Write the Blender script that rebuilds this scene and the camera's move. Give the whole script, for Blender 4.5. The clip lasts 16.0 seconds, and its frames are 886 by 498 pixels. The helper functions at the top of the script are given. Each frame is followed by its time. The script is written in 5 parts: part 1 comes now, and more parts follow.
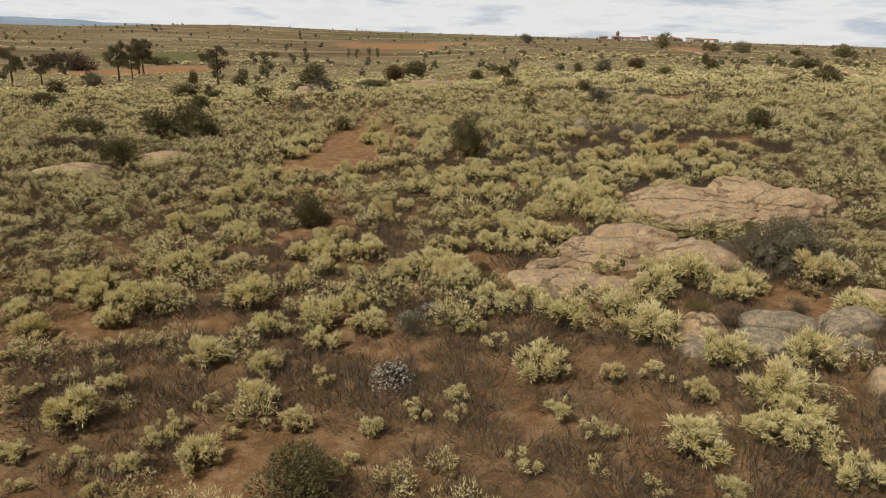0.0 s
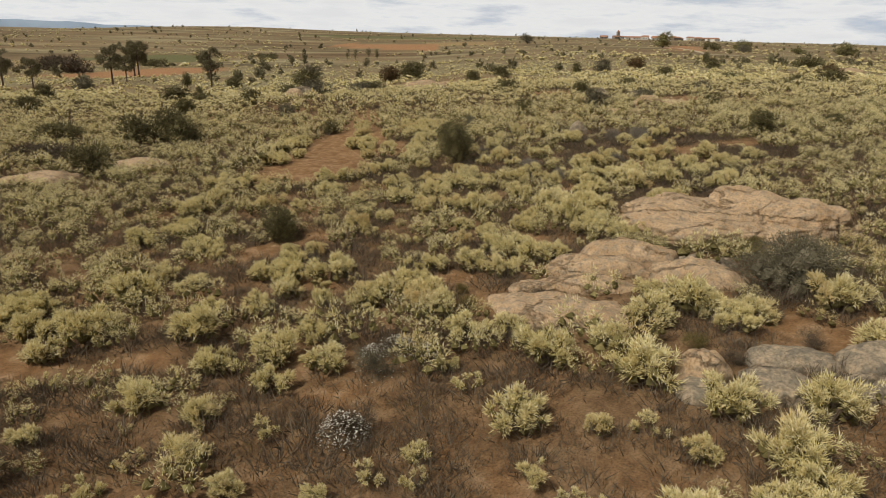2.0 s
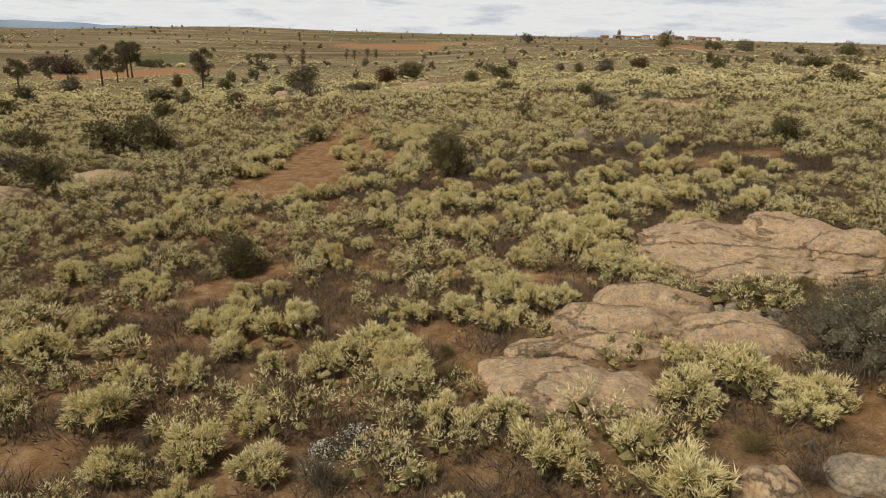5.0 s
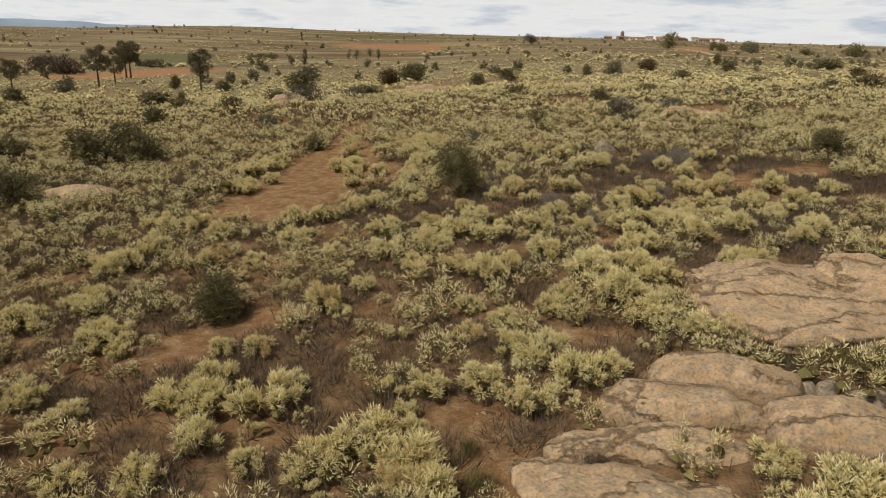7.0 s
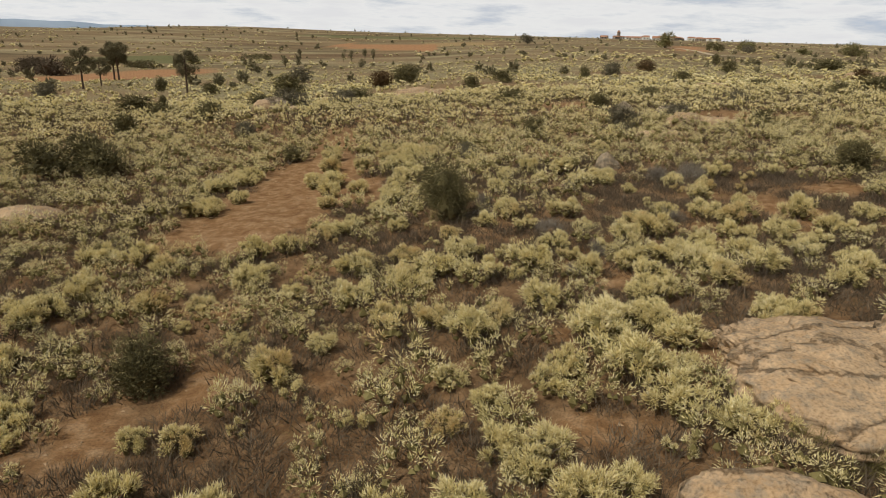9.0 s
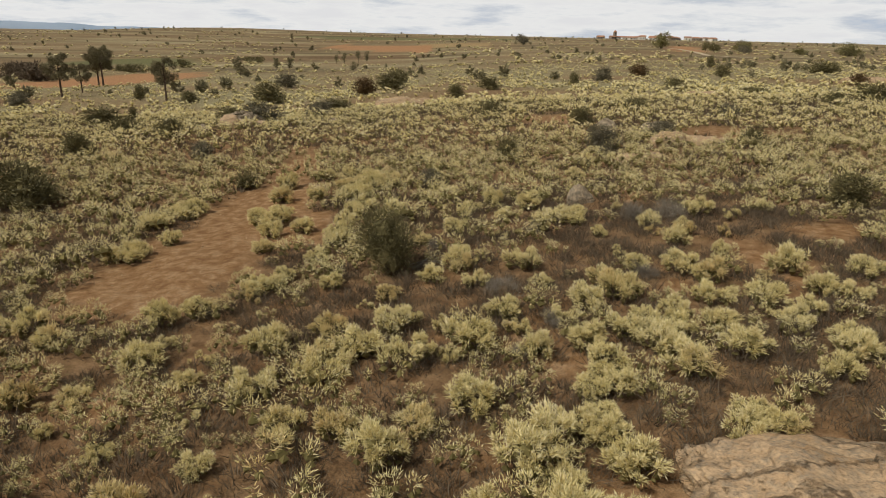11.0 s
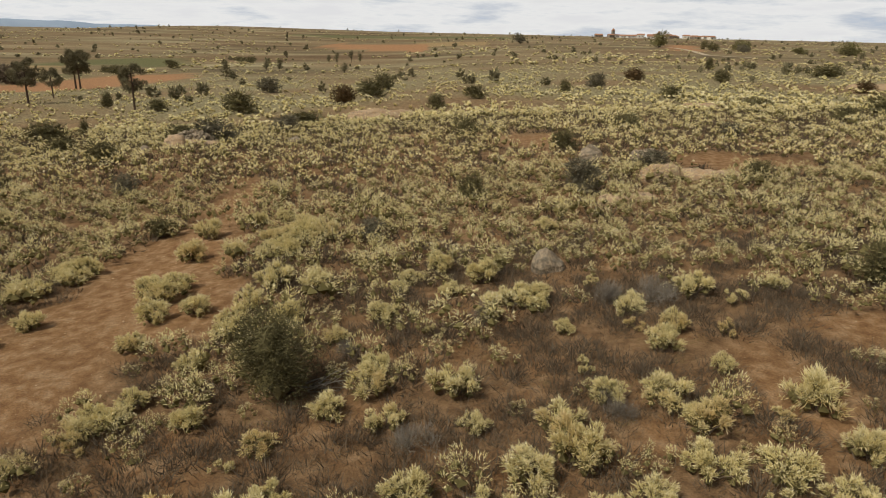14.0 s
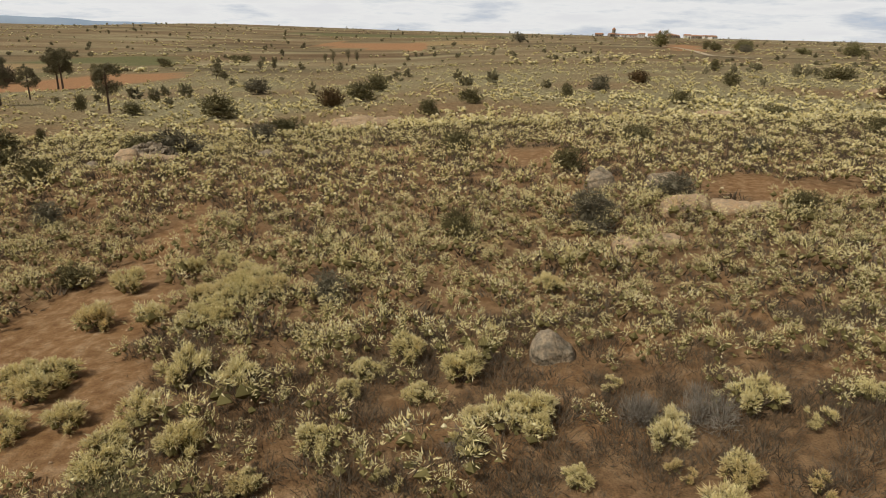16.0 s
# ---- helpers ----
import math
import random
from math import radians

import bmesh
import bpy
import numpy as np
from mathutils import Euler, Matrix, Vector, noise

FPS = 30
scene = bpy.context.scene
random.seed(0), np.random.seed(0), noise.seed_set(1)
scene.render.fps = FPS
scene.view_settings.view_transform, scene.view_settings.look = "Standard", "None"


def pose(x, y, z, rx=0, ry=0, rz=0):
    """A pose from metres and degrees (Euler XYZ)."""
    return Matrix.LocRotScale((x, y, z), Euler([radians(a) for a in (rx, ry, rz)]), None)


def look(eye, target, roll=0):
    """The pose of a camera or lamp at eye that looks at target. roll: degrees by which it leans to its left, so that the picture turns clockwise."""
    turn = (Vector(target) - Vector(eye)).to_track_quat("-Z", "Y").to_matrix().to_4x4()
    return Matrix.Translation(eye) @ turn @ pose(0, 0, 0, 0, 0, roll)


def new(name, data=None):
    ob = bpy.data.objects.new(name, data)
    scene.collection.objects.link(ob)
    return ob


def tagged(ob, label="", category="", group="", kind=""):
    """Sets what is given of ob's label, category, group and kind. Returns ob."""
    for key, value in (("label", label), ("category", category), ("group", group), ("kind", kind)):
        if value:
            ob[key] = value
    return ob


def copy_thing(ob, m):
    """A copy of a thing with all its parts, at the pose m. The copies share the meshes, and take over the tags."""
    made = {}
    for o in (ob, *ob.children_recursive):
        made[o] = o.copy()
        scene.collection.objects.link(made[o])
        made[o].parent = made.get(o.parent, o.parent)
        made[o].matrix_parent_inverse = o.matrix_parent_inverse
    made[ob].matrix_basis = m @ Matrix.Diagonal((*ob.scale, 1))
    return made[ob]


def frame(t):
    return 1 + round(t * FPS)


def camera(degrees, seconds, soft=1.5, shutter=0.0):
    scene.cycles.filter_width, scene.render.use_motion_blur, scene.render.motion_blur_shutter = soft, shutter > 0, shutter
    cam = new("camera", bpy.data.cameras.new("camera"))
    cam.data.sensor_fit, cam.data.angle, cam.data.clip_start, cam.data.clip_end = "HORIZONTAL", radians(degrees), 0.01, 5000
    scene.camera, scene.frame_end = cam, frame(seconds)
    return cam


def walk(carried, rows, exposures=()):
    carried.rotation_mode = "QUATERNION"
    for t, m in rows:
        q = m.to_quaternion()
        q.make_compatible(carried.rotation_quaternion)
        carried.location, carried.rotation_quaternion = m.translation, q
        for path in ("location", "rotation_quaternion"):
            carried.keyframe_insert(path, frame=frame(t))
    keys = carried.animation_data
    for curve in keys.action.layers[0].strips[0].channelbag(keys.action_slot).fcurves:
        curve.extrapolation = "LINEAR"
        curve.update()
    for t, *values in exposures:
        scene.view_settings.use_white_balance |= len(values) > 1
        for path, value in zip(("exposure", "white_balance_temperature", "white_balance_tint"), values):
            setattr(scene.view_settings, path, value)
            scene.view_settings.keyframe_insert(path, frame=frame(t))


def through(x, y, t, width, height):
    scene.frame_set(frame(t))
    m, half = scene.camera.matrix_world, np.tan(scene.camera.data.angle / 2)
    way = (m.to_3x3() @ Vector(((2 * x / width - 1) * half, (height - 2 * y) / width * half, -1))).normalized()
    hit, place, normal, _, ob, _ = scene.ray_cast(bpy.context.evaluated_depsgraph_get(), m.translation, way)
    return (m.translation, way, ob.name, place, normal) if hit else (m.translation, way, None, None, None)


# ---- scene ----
cam = camera(68.3, 16.0, 0.9)
PATH = [
    (0, (-0.148, -3.251, 5.62), (-0.139, -1.35, 4.999), 1.8),
    (0.5, (0.004, -2.869, 5.637), (0.011, -0.968, 5.016), 1.7),
    (1, (0.173, -2.475, 5.627), (0.179, -0.574, 5.006), 1.6),
    (1.5, (0.319, -2.09, 5.608), (0.324, -0.188, 4.987), 1.6),
    (2, (0.463, -1.67, 5.6), (0.467, 0.231, 4.98), 1.5),
    (2.5, (0.598, -1.259, 5.59), (0.602, 0.642, 4.97), 1.4),
    (3, (0.718, -0.834, 5.599), (0.721, 1.068, 4.978), 1.4),
    (3.5, (0.815, -0.388, 5.579), (0.818, 1.513, 4.958), 1.4),
    (4, (0.88, 0.164, 5.566), (0.883, 2.065, 4.945), 1.3),
    (6.5, (0.596, 3.323, 5.674), (0.594, 5.224, 5.054), 1.6),
    (7, (0.503, 4.027, 5.697), (0.5, 5.928, 5.077), 1.6),
    (7.5, (0.435, 4.668, 5.707), (0.432, 6.569, 5.087), 1.6),
    (8, (0.505, 5.41, 5.713), (0.506, 7.312, 5.092), 1.6),
    (10.5, (1.919, 8.89, 6.331), (1.93, 10.791, 5.711), 1.4),
    (11, (2.367, 9.593, 6.581), (2.379, 11.494, 5.961), 1.3),
    (11.5, (2.769, 10.34, 6.798), (2.782, 12.241, 6.177), 1.2),
    (12, (3.164, 11.133, 7.057), (3.18, 13.034, 6.436), 1.2),
    (12.5, (3.47, 11.86, 7.259), (3.488, 13.76, 6.637), 1.2),
    (13, (3.771, 12.777, 7.37), (3.787, 14.677, 6.746), 1.3),
    (13.5, (4.025, 13.685, 7.424), (4.04, 15.585, 6.799), 1.3),
    (14, (4.241, 14.757, 7.461), (4.257, 16.656, 6.835), 1.3),
    (14.5, (4.372, 15.904, 7.484), (4.389, 17.803, 6.858), 1.3),
    (15, (4.47, 17.205, 7.555), (4.488, 19.104, 6.927), 1.4),
    (15.5, (4.643, 18.555, 7.608), (4.661, 20.453, 6.979), 1.5),
    (16, (4.922, 20.002, 7.644), (4.94, 21.9, 7.014), 1.5),
]
walk(cam, [(t, look(eye, target, roll)) for t, eye, target, roll in PATH])

# ---- light ----
SUN_ELEVATION, SUN_TURN = radians(52), radians(-125)
world = bpy.data.worlds.new("overcast_sky")
scene.world = world
world.use_nodes = True
wn, wl = world.node_tree.nodes, world.node_tree.links
sky = wn.new("ShaderNodeTexSky")
sky.sky_type, sky.sun_disc = "NISHITA", False
sky.sun_elevation, sky.sun_rotation = SUN_ELEVATION, SUN_TURN
sky.air_density, sky.dust_density = 1.0, 4.0
grey = wn.new("ShaderNodeHueSaturation")
grey.inputs["Saturation"].default_value = 0.18
wl.new(sky.outputs[0], grey.inputs["Color"])
wl.new(grey.outputs[0], wn["Background"].inputs[0])
wn["Background"].inputs[1].default_value = 0.068

sun = new("sun", bpy.data.lights.new("sun", "SUN"))
sun.data.energy, sun.data.angle, sun.data.color = 3.0, radians(7), (1.0, 0.935, 0.79)
sun.matrix_basis = look((0, 0, 0), (-math.sin(SUN_TURN) * math.cos(SUN_ELEVATION), -math.cos(SUN_TURN) * math.cos(SUN_ELEVATION), -math.sin(SUN_ELEVATION)))
sun.location = (0, -20, 60)
scene.view_settings.exposure = -0.15


# ---- materials ----
def material(name, rough=0.9, spec=0.2):
    m = bpy.data.materials.new(name)
    m.use_nodes = True
    b = m.node_tree.nodes["Principled BSDF"]
    b.inputs["Roughness"].default_value = rough
    b.inputs["Specular IOR Level"].default_value = spec
    return m, m.node_tree.nodes, m.node_tree.links, b


def ramp(nodes, stops):
    r = nodes.new("ShaderNodeValToRGB")
    e = r.color_ramp.elements
    while len(e) < len(stops):
        e.new(0.5)
    for k, (p, c) in enumerate(stops):
        e[k].position, e[k].color = p, (*c, 1)
    return r


def island_mat(name, stops, rough=0.85, spec=0.15, through=0.0):
    """Plant matter whose hue differs from sprig to sprig and from plant to plant."""
    m, n, l, b = material(name, rough, spec)
    geo = n.new("ShaderNodeNewGeometry")
    pat = n.new("ShaderNodeTexNoise")
    pat.inputs["Scale"].default_value, pat.inputs["Detail"].default_value = 0.9, 2
    l.new(geo.outputs["Position"], pat.inputs["Vector"])
    add = n.new("ShaderNodeMath"); add.operation = "MULTIPLY_ADD"
    l.new(geo.outputs["Random Per Island"], add.inputs[0])
    add.inputs[1].default_value = 0.62
    two = n.new("ShaderNodeMath"); two.operation = "MULTIPLY_ADD"
    l.new(pat.outputs[0], two.inputs[0])
    two.inputs[1].default_value, two.inputs[2].default_value = 0.55, -0.12
    l.new(two.outputs[0], add.inputs[2])
    r = ramp(n, stops)
    l.new(add.outputs[0], r.inputs[0])
    l.new(r.outputs[0], b.inputs["Base Color"])
    if through:
        tr = n.new("ShaderNodeBsdfTranslucent")
        l.new(r.outputs[0], tr.inputs["Color"])
        mix = n.new("ShaderNodeMixShader")
        mix.inputs[0].default_value = through
        l.new(b.outputs[0], mix.inputs[1]); l.new(tr.outputs[0], mix.inputs[2])
        l.new(mix.outputs[0], n["Material Output"].inputs["Surface"])
    return m


def sprig_mat(name, foot, stops, withered, through=0.35):
    """Flowering sprigs: green at the foot, cream towards the tip; some plants have begun to wither."""
    m, n, l, b = material(name, 0.9, 0.1)
    geo, info = n.new("ShaderNodeNewGeometry"), n.new("ShaderNodeObjectInfo")
    pat = n.new("ShaderNodeTexNoise")
    pat.inputs["Scale"].default_value, pat.inputs["Detail"].default_value = 1.1, 3
    l.new(geo.outputs["Position"], pat.inputs["Vector"])
    mixed = n.new("ShaderNodeMath"); mixed.operation = "MULTIPLY_ADD"
    l.new(geo.outputs["Random Per Island"], mixed.inputs[0])
    mixed.inputs[1].default_value = 0.7
    add = n.new("ShaderNodeMath"); add.operation = "MULTIPLY_ADD"
    l.new(pat.outputs[0], add.inputs[0])
    add.inputs[1].default_value, add.inputs[2].default_value = 0.6, -0.15
    l.new(add.outputs[0], mixed.inputs[2])
    bloom = ramp(n, stops)
    l.new(mixed.outputs[0], bloom.inputs[0])
    dry = n.new("ShaderNodeTexNoise")
    dry.inputs["Scale"].default_value, dry.inputs["Detail"].default_value = 0.55, 2
    l.new(geo.outputs["Position"], dry.inputs["Vector"])
    shift = n.new("ShaderNodeMath"); shift.operation = "MULTIPLY_ADD"
    l.new(info.outputs["Random"], shift.inputs[0])
    shift.inputs[1].default_value = 0.16
    l.new(dry.outputs[0], shift.inputs[2])
    old = ramp(n, ((0.66, (0, 0, 0)), (0.82, (0.65, 0.65, 0.65))))
    l.new(shift.outputs[0], old.inputs[0])
    tan = n.new("ShaderNodeMix"); tan.data_type = "RGBA"
    l.new(old.outputs[0], tan.inputs["Factor"])
    l.new(bloom.outputs[0], tan.inputs["A"])
    tan.inputs["B"].default_value = (*withered, 1)
    tip = n.new("ShaderNodeAttribute"); tip.attribute_name = "tip"
    rise = ramp(n, ((0.0, (0, 0, 0)), (0.42, (1, 1, 1))))
    l.new(tip.outputs["Fac"], rise.inputs[0])
    col = n.new("ShaderNodeMix"); col.data_type = "RGBA"
    l.new(rise.outputs[0], col.inputs["Factor"])
    col.inputs["A"].default_value = (*foot, 1)
    l.new(tan.outputs["Result"], col.inputs["B"])
    l.new(col.outputs["Result"], b.inputs["Base Color"])
    tr = n.new("ShaderNodeBsdfTranslucent")
    l.new(col.outputs["Result"], tr.inputs["Color"])
    mix = n.new("ShaderNodeMixShader")
    mix.inputs[0].default_value = through
    l.new(b.outputs[0], mix.inputs[1]); l.new(tr.outputs[0], mix.inputs[2])
    l.new(mix.outputs[0], n["Material Output"].inputs["Surface"])
    return m


M_BLOSSOM = sprig_mat("broom_blossom", (0.32, 0.255, 0.09), ((0.0, (0.53, 0.44, 0.17)), (0.3, (0.80, 0.69, 0.34)), (0.7, (0.91, 0.82, 0.50)), (1.0, (0.94, 0.87, 0.66))), (0.68, 0.48, 0.21))
M_GREEN = island_mat("broom_green", ((0.0, (0.10, 0.085, 0.034)), (0.5, (0.19, 0.16, 0.065)), (1.0, (0.34, 0.29, 0.125))), 0.9, 0.1, 0.2)
M_STEM = island_mat("woody_stem", ((0.0, (0.07, 0.05, 0.035)), (1.0, (0.20, 0.15, 0.11))), 0.95, 0.1)
M_HEATH = island_mat("dry_heath", ((0.0, (0.066, 0.051, 0.036)), (0.5, (0.132, 0.103, 0.072)), (1.0, (0.245, 0.194, 0.138))), 0.95, 0.05, 0.15)
M_GREY = island_mat("grey_twigs", ((0.0, (0.13, 0.11, 0.09)), (0.5, (0.24, 0.21, 0.17)), (1.0, (0.40, 0.36, 0.30))), 0.95, 0.05, 0.1)
M_GRASS = island_mat("olive_grass", ((0.0, (0.10, 0.085, 0.03)), (0.5, (0.19, 0.16, 0.06)), (1.0, (0.32, 0.26, 0.12))), 0.9, 0.1, 0.2)
M_LEAF = island_mat("evergreen_leaf", ((0.0, (0.06, 0.052, 0.024)), (0.5, (0.14, 0.12, 0.052)), (1.0, (0.27, 0.23, 0.10))), 0.7, 0.25, 0.1)
M_LEAF_BLUE = island_mat("grey_green_leaf", ((0.0, (0.09, 0.077, 0.050)), (0.5, (0.16, 0.14, 0.092)), (1.0, (0.28, 0.245, 0.165))), 0.75, 0.2, 0.1)
M_RUST = island_mat("rusty_oak_leaf", ((0.0, (0.055, 0.035, 0.016)), (0.5, (0.11, 0.068, 0.03)), (1.0, (0.19, 0.12, 0.055))), 0.8, 0.15, 0.1)
M_PINE = island_mat("pine_needles", ((0.0, (0.11, 0.096, 0.056)), (0.5, (0.20, 0.175, 0.10)), (1.0, (0.32, 0.28, 0.165))), 0.8, 0.15, 0.1)
M_POPLAR = island_mat("spring_leaf", ((0.0, (0.13, 0.12, 0.05)), (1.0, (0.30, 0.27, 0.12))), 0.8, 0.15, 0.2)
M_WHITE = island_mat("white_petal", ((0.0, (0.62, 0.58, 0.48)), (1.0, (0.85, 0.82, 0.74))), 0.8, 0.1, 0.2)


def rock_material(name, base, pale, grey, lichen):
    m, n, l, b = material(name, 0.92, 0.15)
    geo = n.new("ShaderNodeNewGeometry")
    big = n.new("ShaderNodeTexNoise"); big.inputs["Scale"].default_value, big.inputs["Detail"].default_value = 1.3, 6
    mid = n.new("ShaderNodeTexNoise"); mid.inputs["Scale"].default_value, mid.inputs["Detail"].default_value = 7, 8
    mid.inputs["Roughness"].default_value = 0.65
    fine = n.new("ShaderNodeTexNoise"); fine.inputs["Scale"].default_value, fine.inputs["Detail"].default_value = 22, 9
    for t in (big, mid, fine):
        l.new(geo.outputs["Position"], t.inputs["Vector"])
    r1 = ramp(n, ((0.32, base), (0.55, pale), (0.75, base)))
    l.new(big.outputs[0], r1.inputs[0])
    r2 = ramp(n, ((0.50 - 0.16 * lichen, (0, 0, 0)), (0.66 - 0.10 * lichen, (1, 1, 1))))
    l.new(mid.outputs[0], r2.inputs[0])
    mx = n.new("ShaderNodeMix"); mx.data_type = "RGBA"
    l.new(r2.outputs[0], mx.inputs["Factor"])
    l.new(r1.outputs[0], mx.inputs["A"])
    mx.inputs["B"].default_value = (*grey, 1)
    sp = ramp(n, ((0.30, (0.66, 0.64, 0.61)), (0.48, (0.96, 0.96, 0.96)), (0.68, (1.16, 1.15, 1.13))))
    l.new(fine.outputs[0], sp.inputs[0])
    mul = n.new("ShaderNodeMix"); mul.data_type, mul.blend_type = "RGBA", "MULTIPLY"
    mul.inputs["Factor"].default_value = 1
    l.new(mx.outputs["Result"], mul.inputs["A"]); l.new(sp.outputs[0], mul.inputs["B"])
    l.new(mul.outputs["Result"], b.inputs["Base Color"])
    warp = n.new("ShaderNodeVectorMath"); warp.operation = "MULTIPLY_ADD"
    l.new(mid.outputs["Color"], warp.inputs[0])
    warp.inputs[1].default_value = (0.35, 0.35, 0.35)
    l.new(geo.outputs["Position"], warp.inputs[2])
    squash = n.new("ShaderNodeMapping")
    squash.inputs["Rotation"].default_value, squash.inputs["Scale"].default_value = (0, 0.2, 0.2), (0.45, 1.5, 1.9)
    l.new(warp.outputs[0], squash.inputs["Vector"])
    vor = n.new("ShaderNodeTexVoronoi"); vor.feature = "DISTANCE_TO_EDGE"
    vor.inputs["Scale"].default_value = 0.5
    l.new(squash.outputs[0], vor.inputs["Vector"])
    crack = ramp(n, ((0.0, (0.35, 0.31, 0.27)), (0.012, (0.7, 0.66, 0.62)), (0.03, (1, 1, 1))))
    l.new(vor.outputs["Distance"], crack.inputs[0])
    mul2 = n.new("ShaderNodeMix"); mul2.data_type, mul2.blend_type = "RGBA", "MULTIPLY"
    mul2.inputs["Factor"].default_value = 0.45
    l.new(mul.outputs["Result"], mul2.inputs["A"]); l.new(crack.outputs[0], mul2.inputs["B"])
    l.new(mul2.outputs["Result"], b.inputs["Base Color"])
    deep = n.new("ShaderNodeBump")
    deep.inputs["Strength"].default_value, deep.inputs["Distance"].default_value = 0.8, 0.06
    l.new(crack.outputs[0], deep.inputs["Height"])
    bump = n.new("ShaderNodeBump")
    bump.inputs["Strength"].default_value, bump.inputs["Distance"].default_value = 0.9, 0.05
    l.new(mid.outputs[0], bump.inputs["Height"])
    l.new(deep.outputs[0], bump.inputs["Normal"])
    l.new(bump.outputs[0], b.inputs["Normal"])
    return m


M_ROCK = rock_material("tan_granite", (0.38, 0.25, 0.137), (0.49, 0.35, 0.217), (0.30, 0.235, 0.165), 0.3)
M_ROCK_GREY = rock_material("lichened_granite", (0.32, 0.245, 0.165), (0.42, 0.325, 0.22), (0.20, 0.17, 0.128), 0.8)


def ground_material():
    m, n, l, b = material("red_soil", 0.97, 0.08)
    geo = n.new("ShaderNodeNewGeometry")
    noises = []
    for scale, detail, rough in ((0.35, 5, 0.6), (2.6, 7, 0.65), (28, 5, 0.7), (130, 2, 0.6)):
        t = n.new("ShaderNodeTexNoise")
        t.inputs["Scale"].default_value, t.inputs["Detail"].default_value, t.inputs["Roughness"].default_value = scale, detail, rough
        l.new(geo.outputs["Position"], t.inputs["Vector"])
        noises.append(t)

    def mixed(fac, a, c, blend="MIX"):
        x = n.new("ShaderNodeMix"); x.data_type, x.blend_type = "RGBA", blend
        for sock, v in (("Factor", fac), ("A", a), ("B", c)):
            if hasattr(v, "is_output"):
                l.new(v, x.inputs[sock])
            else:
                x.inputs[sock].default_value = v if sock == "Factor" else (*v, 1)
        return x.outputs["Result"]

    def attr(name):
        a = n.new("ShaderNodeAttribute"); a.attribute_name = name
        return a.outputs["Fac"]

    soil = ramp(n, ((0.3, (0.165, 0.086, 0.038)), (0.5, (0.26, 0.149, 0.072)), (0.68, (0.38, 0.255, 0.148))))
    l.new(noises[1].outputs[0], soil.inputs[0])
    litter = ramp(n, ((0.35, (0.12, 0.074, 0.040)), (0.62, (0.25, 0.158, 0.086))))
    l.new(noises[1].outputs[0], litter.inputs[0])
    lit = ramp(n, ((0.33, (0, 0, 0)), (0.54, (0.85, 0.85, 0.85))))
    l.new(noises[0].outputs[0], lit.inputs[0])
    near = mixed(lit.outputs[0], soil.outputs[0], litter.outputs[0])
    near = mixed(attr("bare"), near, soil.outputs[0])
    stubble = ramp(n, ((0.36, (0.085, 0.062, 0.036)), (0.48, (0.19, 0.145, 0.08)), (0.56, (0.27, 0.225, 0.13)), (0.68, (0.38, 0.33, 0.20))))
    bands = n.new("ShaderNodeMapping")
    bands.inputs["Scale"].default_value = (0.006, 0.022, 0.0)
    l.new(geo.outputs["Position"], bands.inputs["Vector"])
    streak = n.new("ShaderNodeTexNoise")
    streak.inputs["Scale"].default_value, streak.inputs["Detail"].default_value, streak.inputs["Roughness"].default_value = 1.0, 9, 0.68
    l.new(bands.outputs[0], streak.inputs["Vector"])
    l.new(streak.outputs[0], stubble.inputs[0])
    col = mixed(attr("far_scrub"), near, stubble.outputs[0])
    pale = ramp(n, ((0.36, (0.11, 0.085, 0.048)), (0.5, (0.25, 0.212, 0.115)), (0.64, (0.38, 0.34, 0.205))))
    l.new(noises[1].outputs[0], pale.inputs[0])
    col = mixed(attr("mid_scrub"), col, pale.outputs[0])
    col = mixed(attr("green_field"), col, (0.14, 0.135, 0.06))
    col = mixed(attr("ochre_field"), col, (0.31, 0.22, 0.11))
    col = mixed(attr("orange_field"), col, (0.35, 0.19, 0.095))
    grit = ramp(n, ((0.34, (0.62, 0.62, 0.62)), (0.5, (1, 1, 1)), (0.70, (1.35, 1.32, 1.25))))
    l.new(noises[2].outputs[0], grit.inputs[0])
    col = mixed(1.0, col, grit.outputs[0], "MULTIPLY")
    l.new(col, b.inputs["Base Color"])
    bump = n.new("ShaderNodeBump")
    bump.inputs["Strength"].default_value, bump.inputs["Distance"].default_value = 0.8, 0.04
    l.new(noises[2].outputs[0], bump.inputs["Height"])
    l.new(bump.outputs[0], b.inputs["Normal"])
    return m


M_GROUND = ground_material()


def plain(name, a, c, scale=4.0, rough=0.9):
    m, n, l, b = material(name, rough)
    t = n.new("ShaderNodeTexNoise"); t.inputs["Scale"].default_value, t.inputs["Detail"].default_value = scale, 6
    g = n.new("ShaderNodeNewGeometry"); l.new(g.outputs["Position"], t.inputs["Vector"])
    r = ramp(n, ((0.35, a), (0.65, c)))
    l.new(t.outputs[0], r.inputs[0]); l.new(r.outputs[0], b.inputs["Base Color"])
    return m


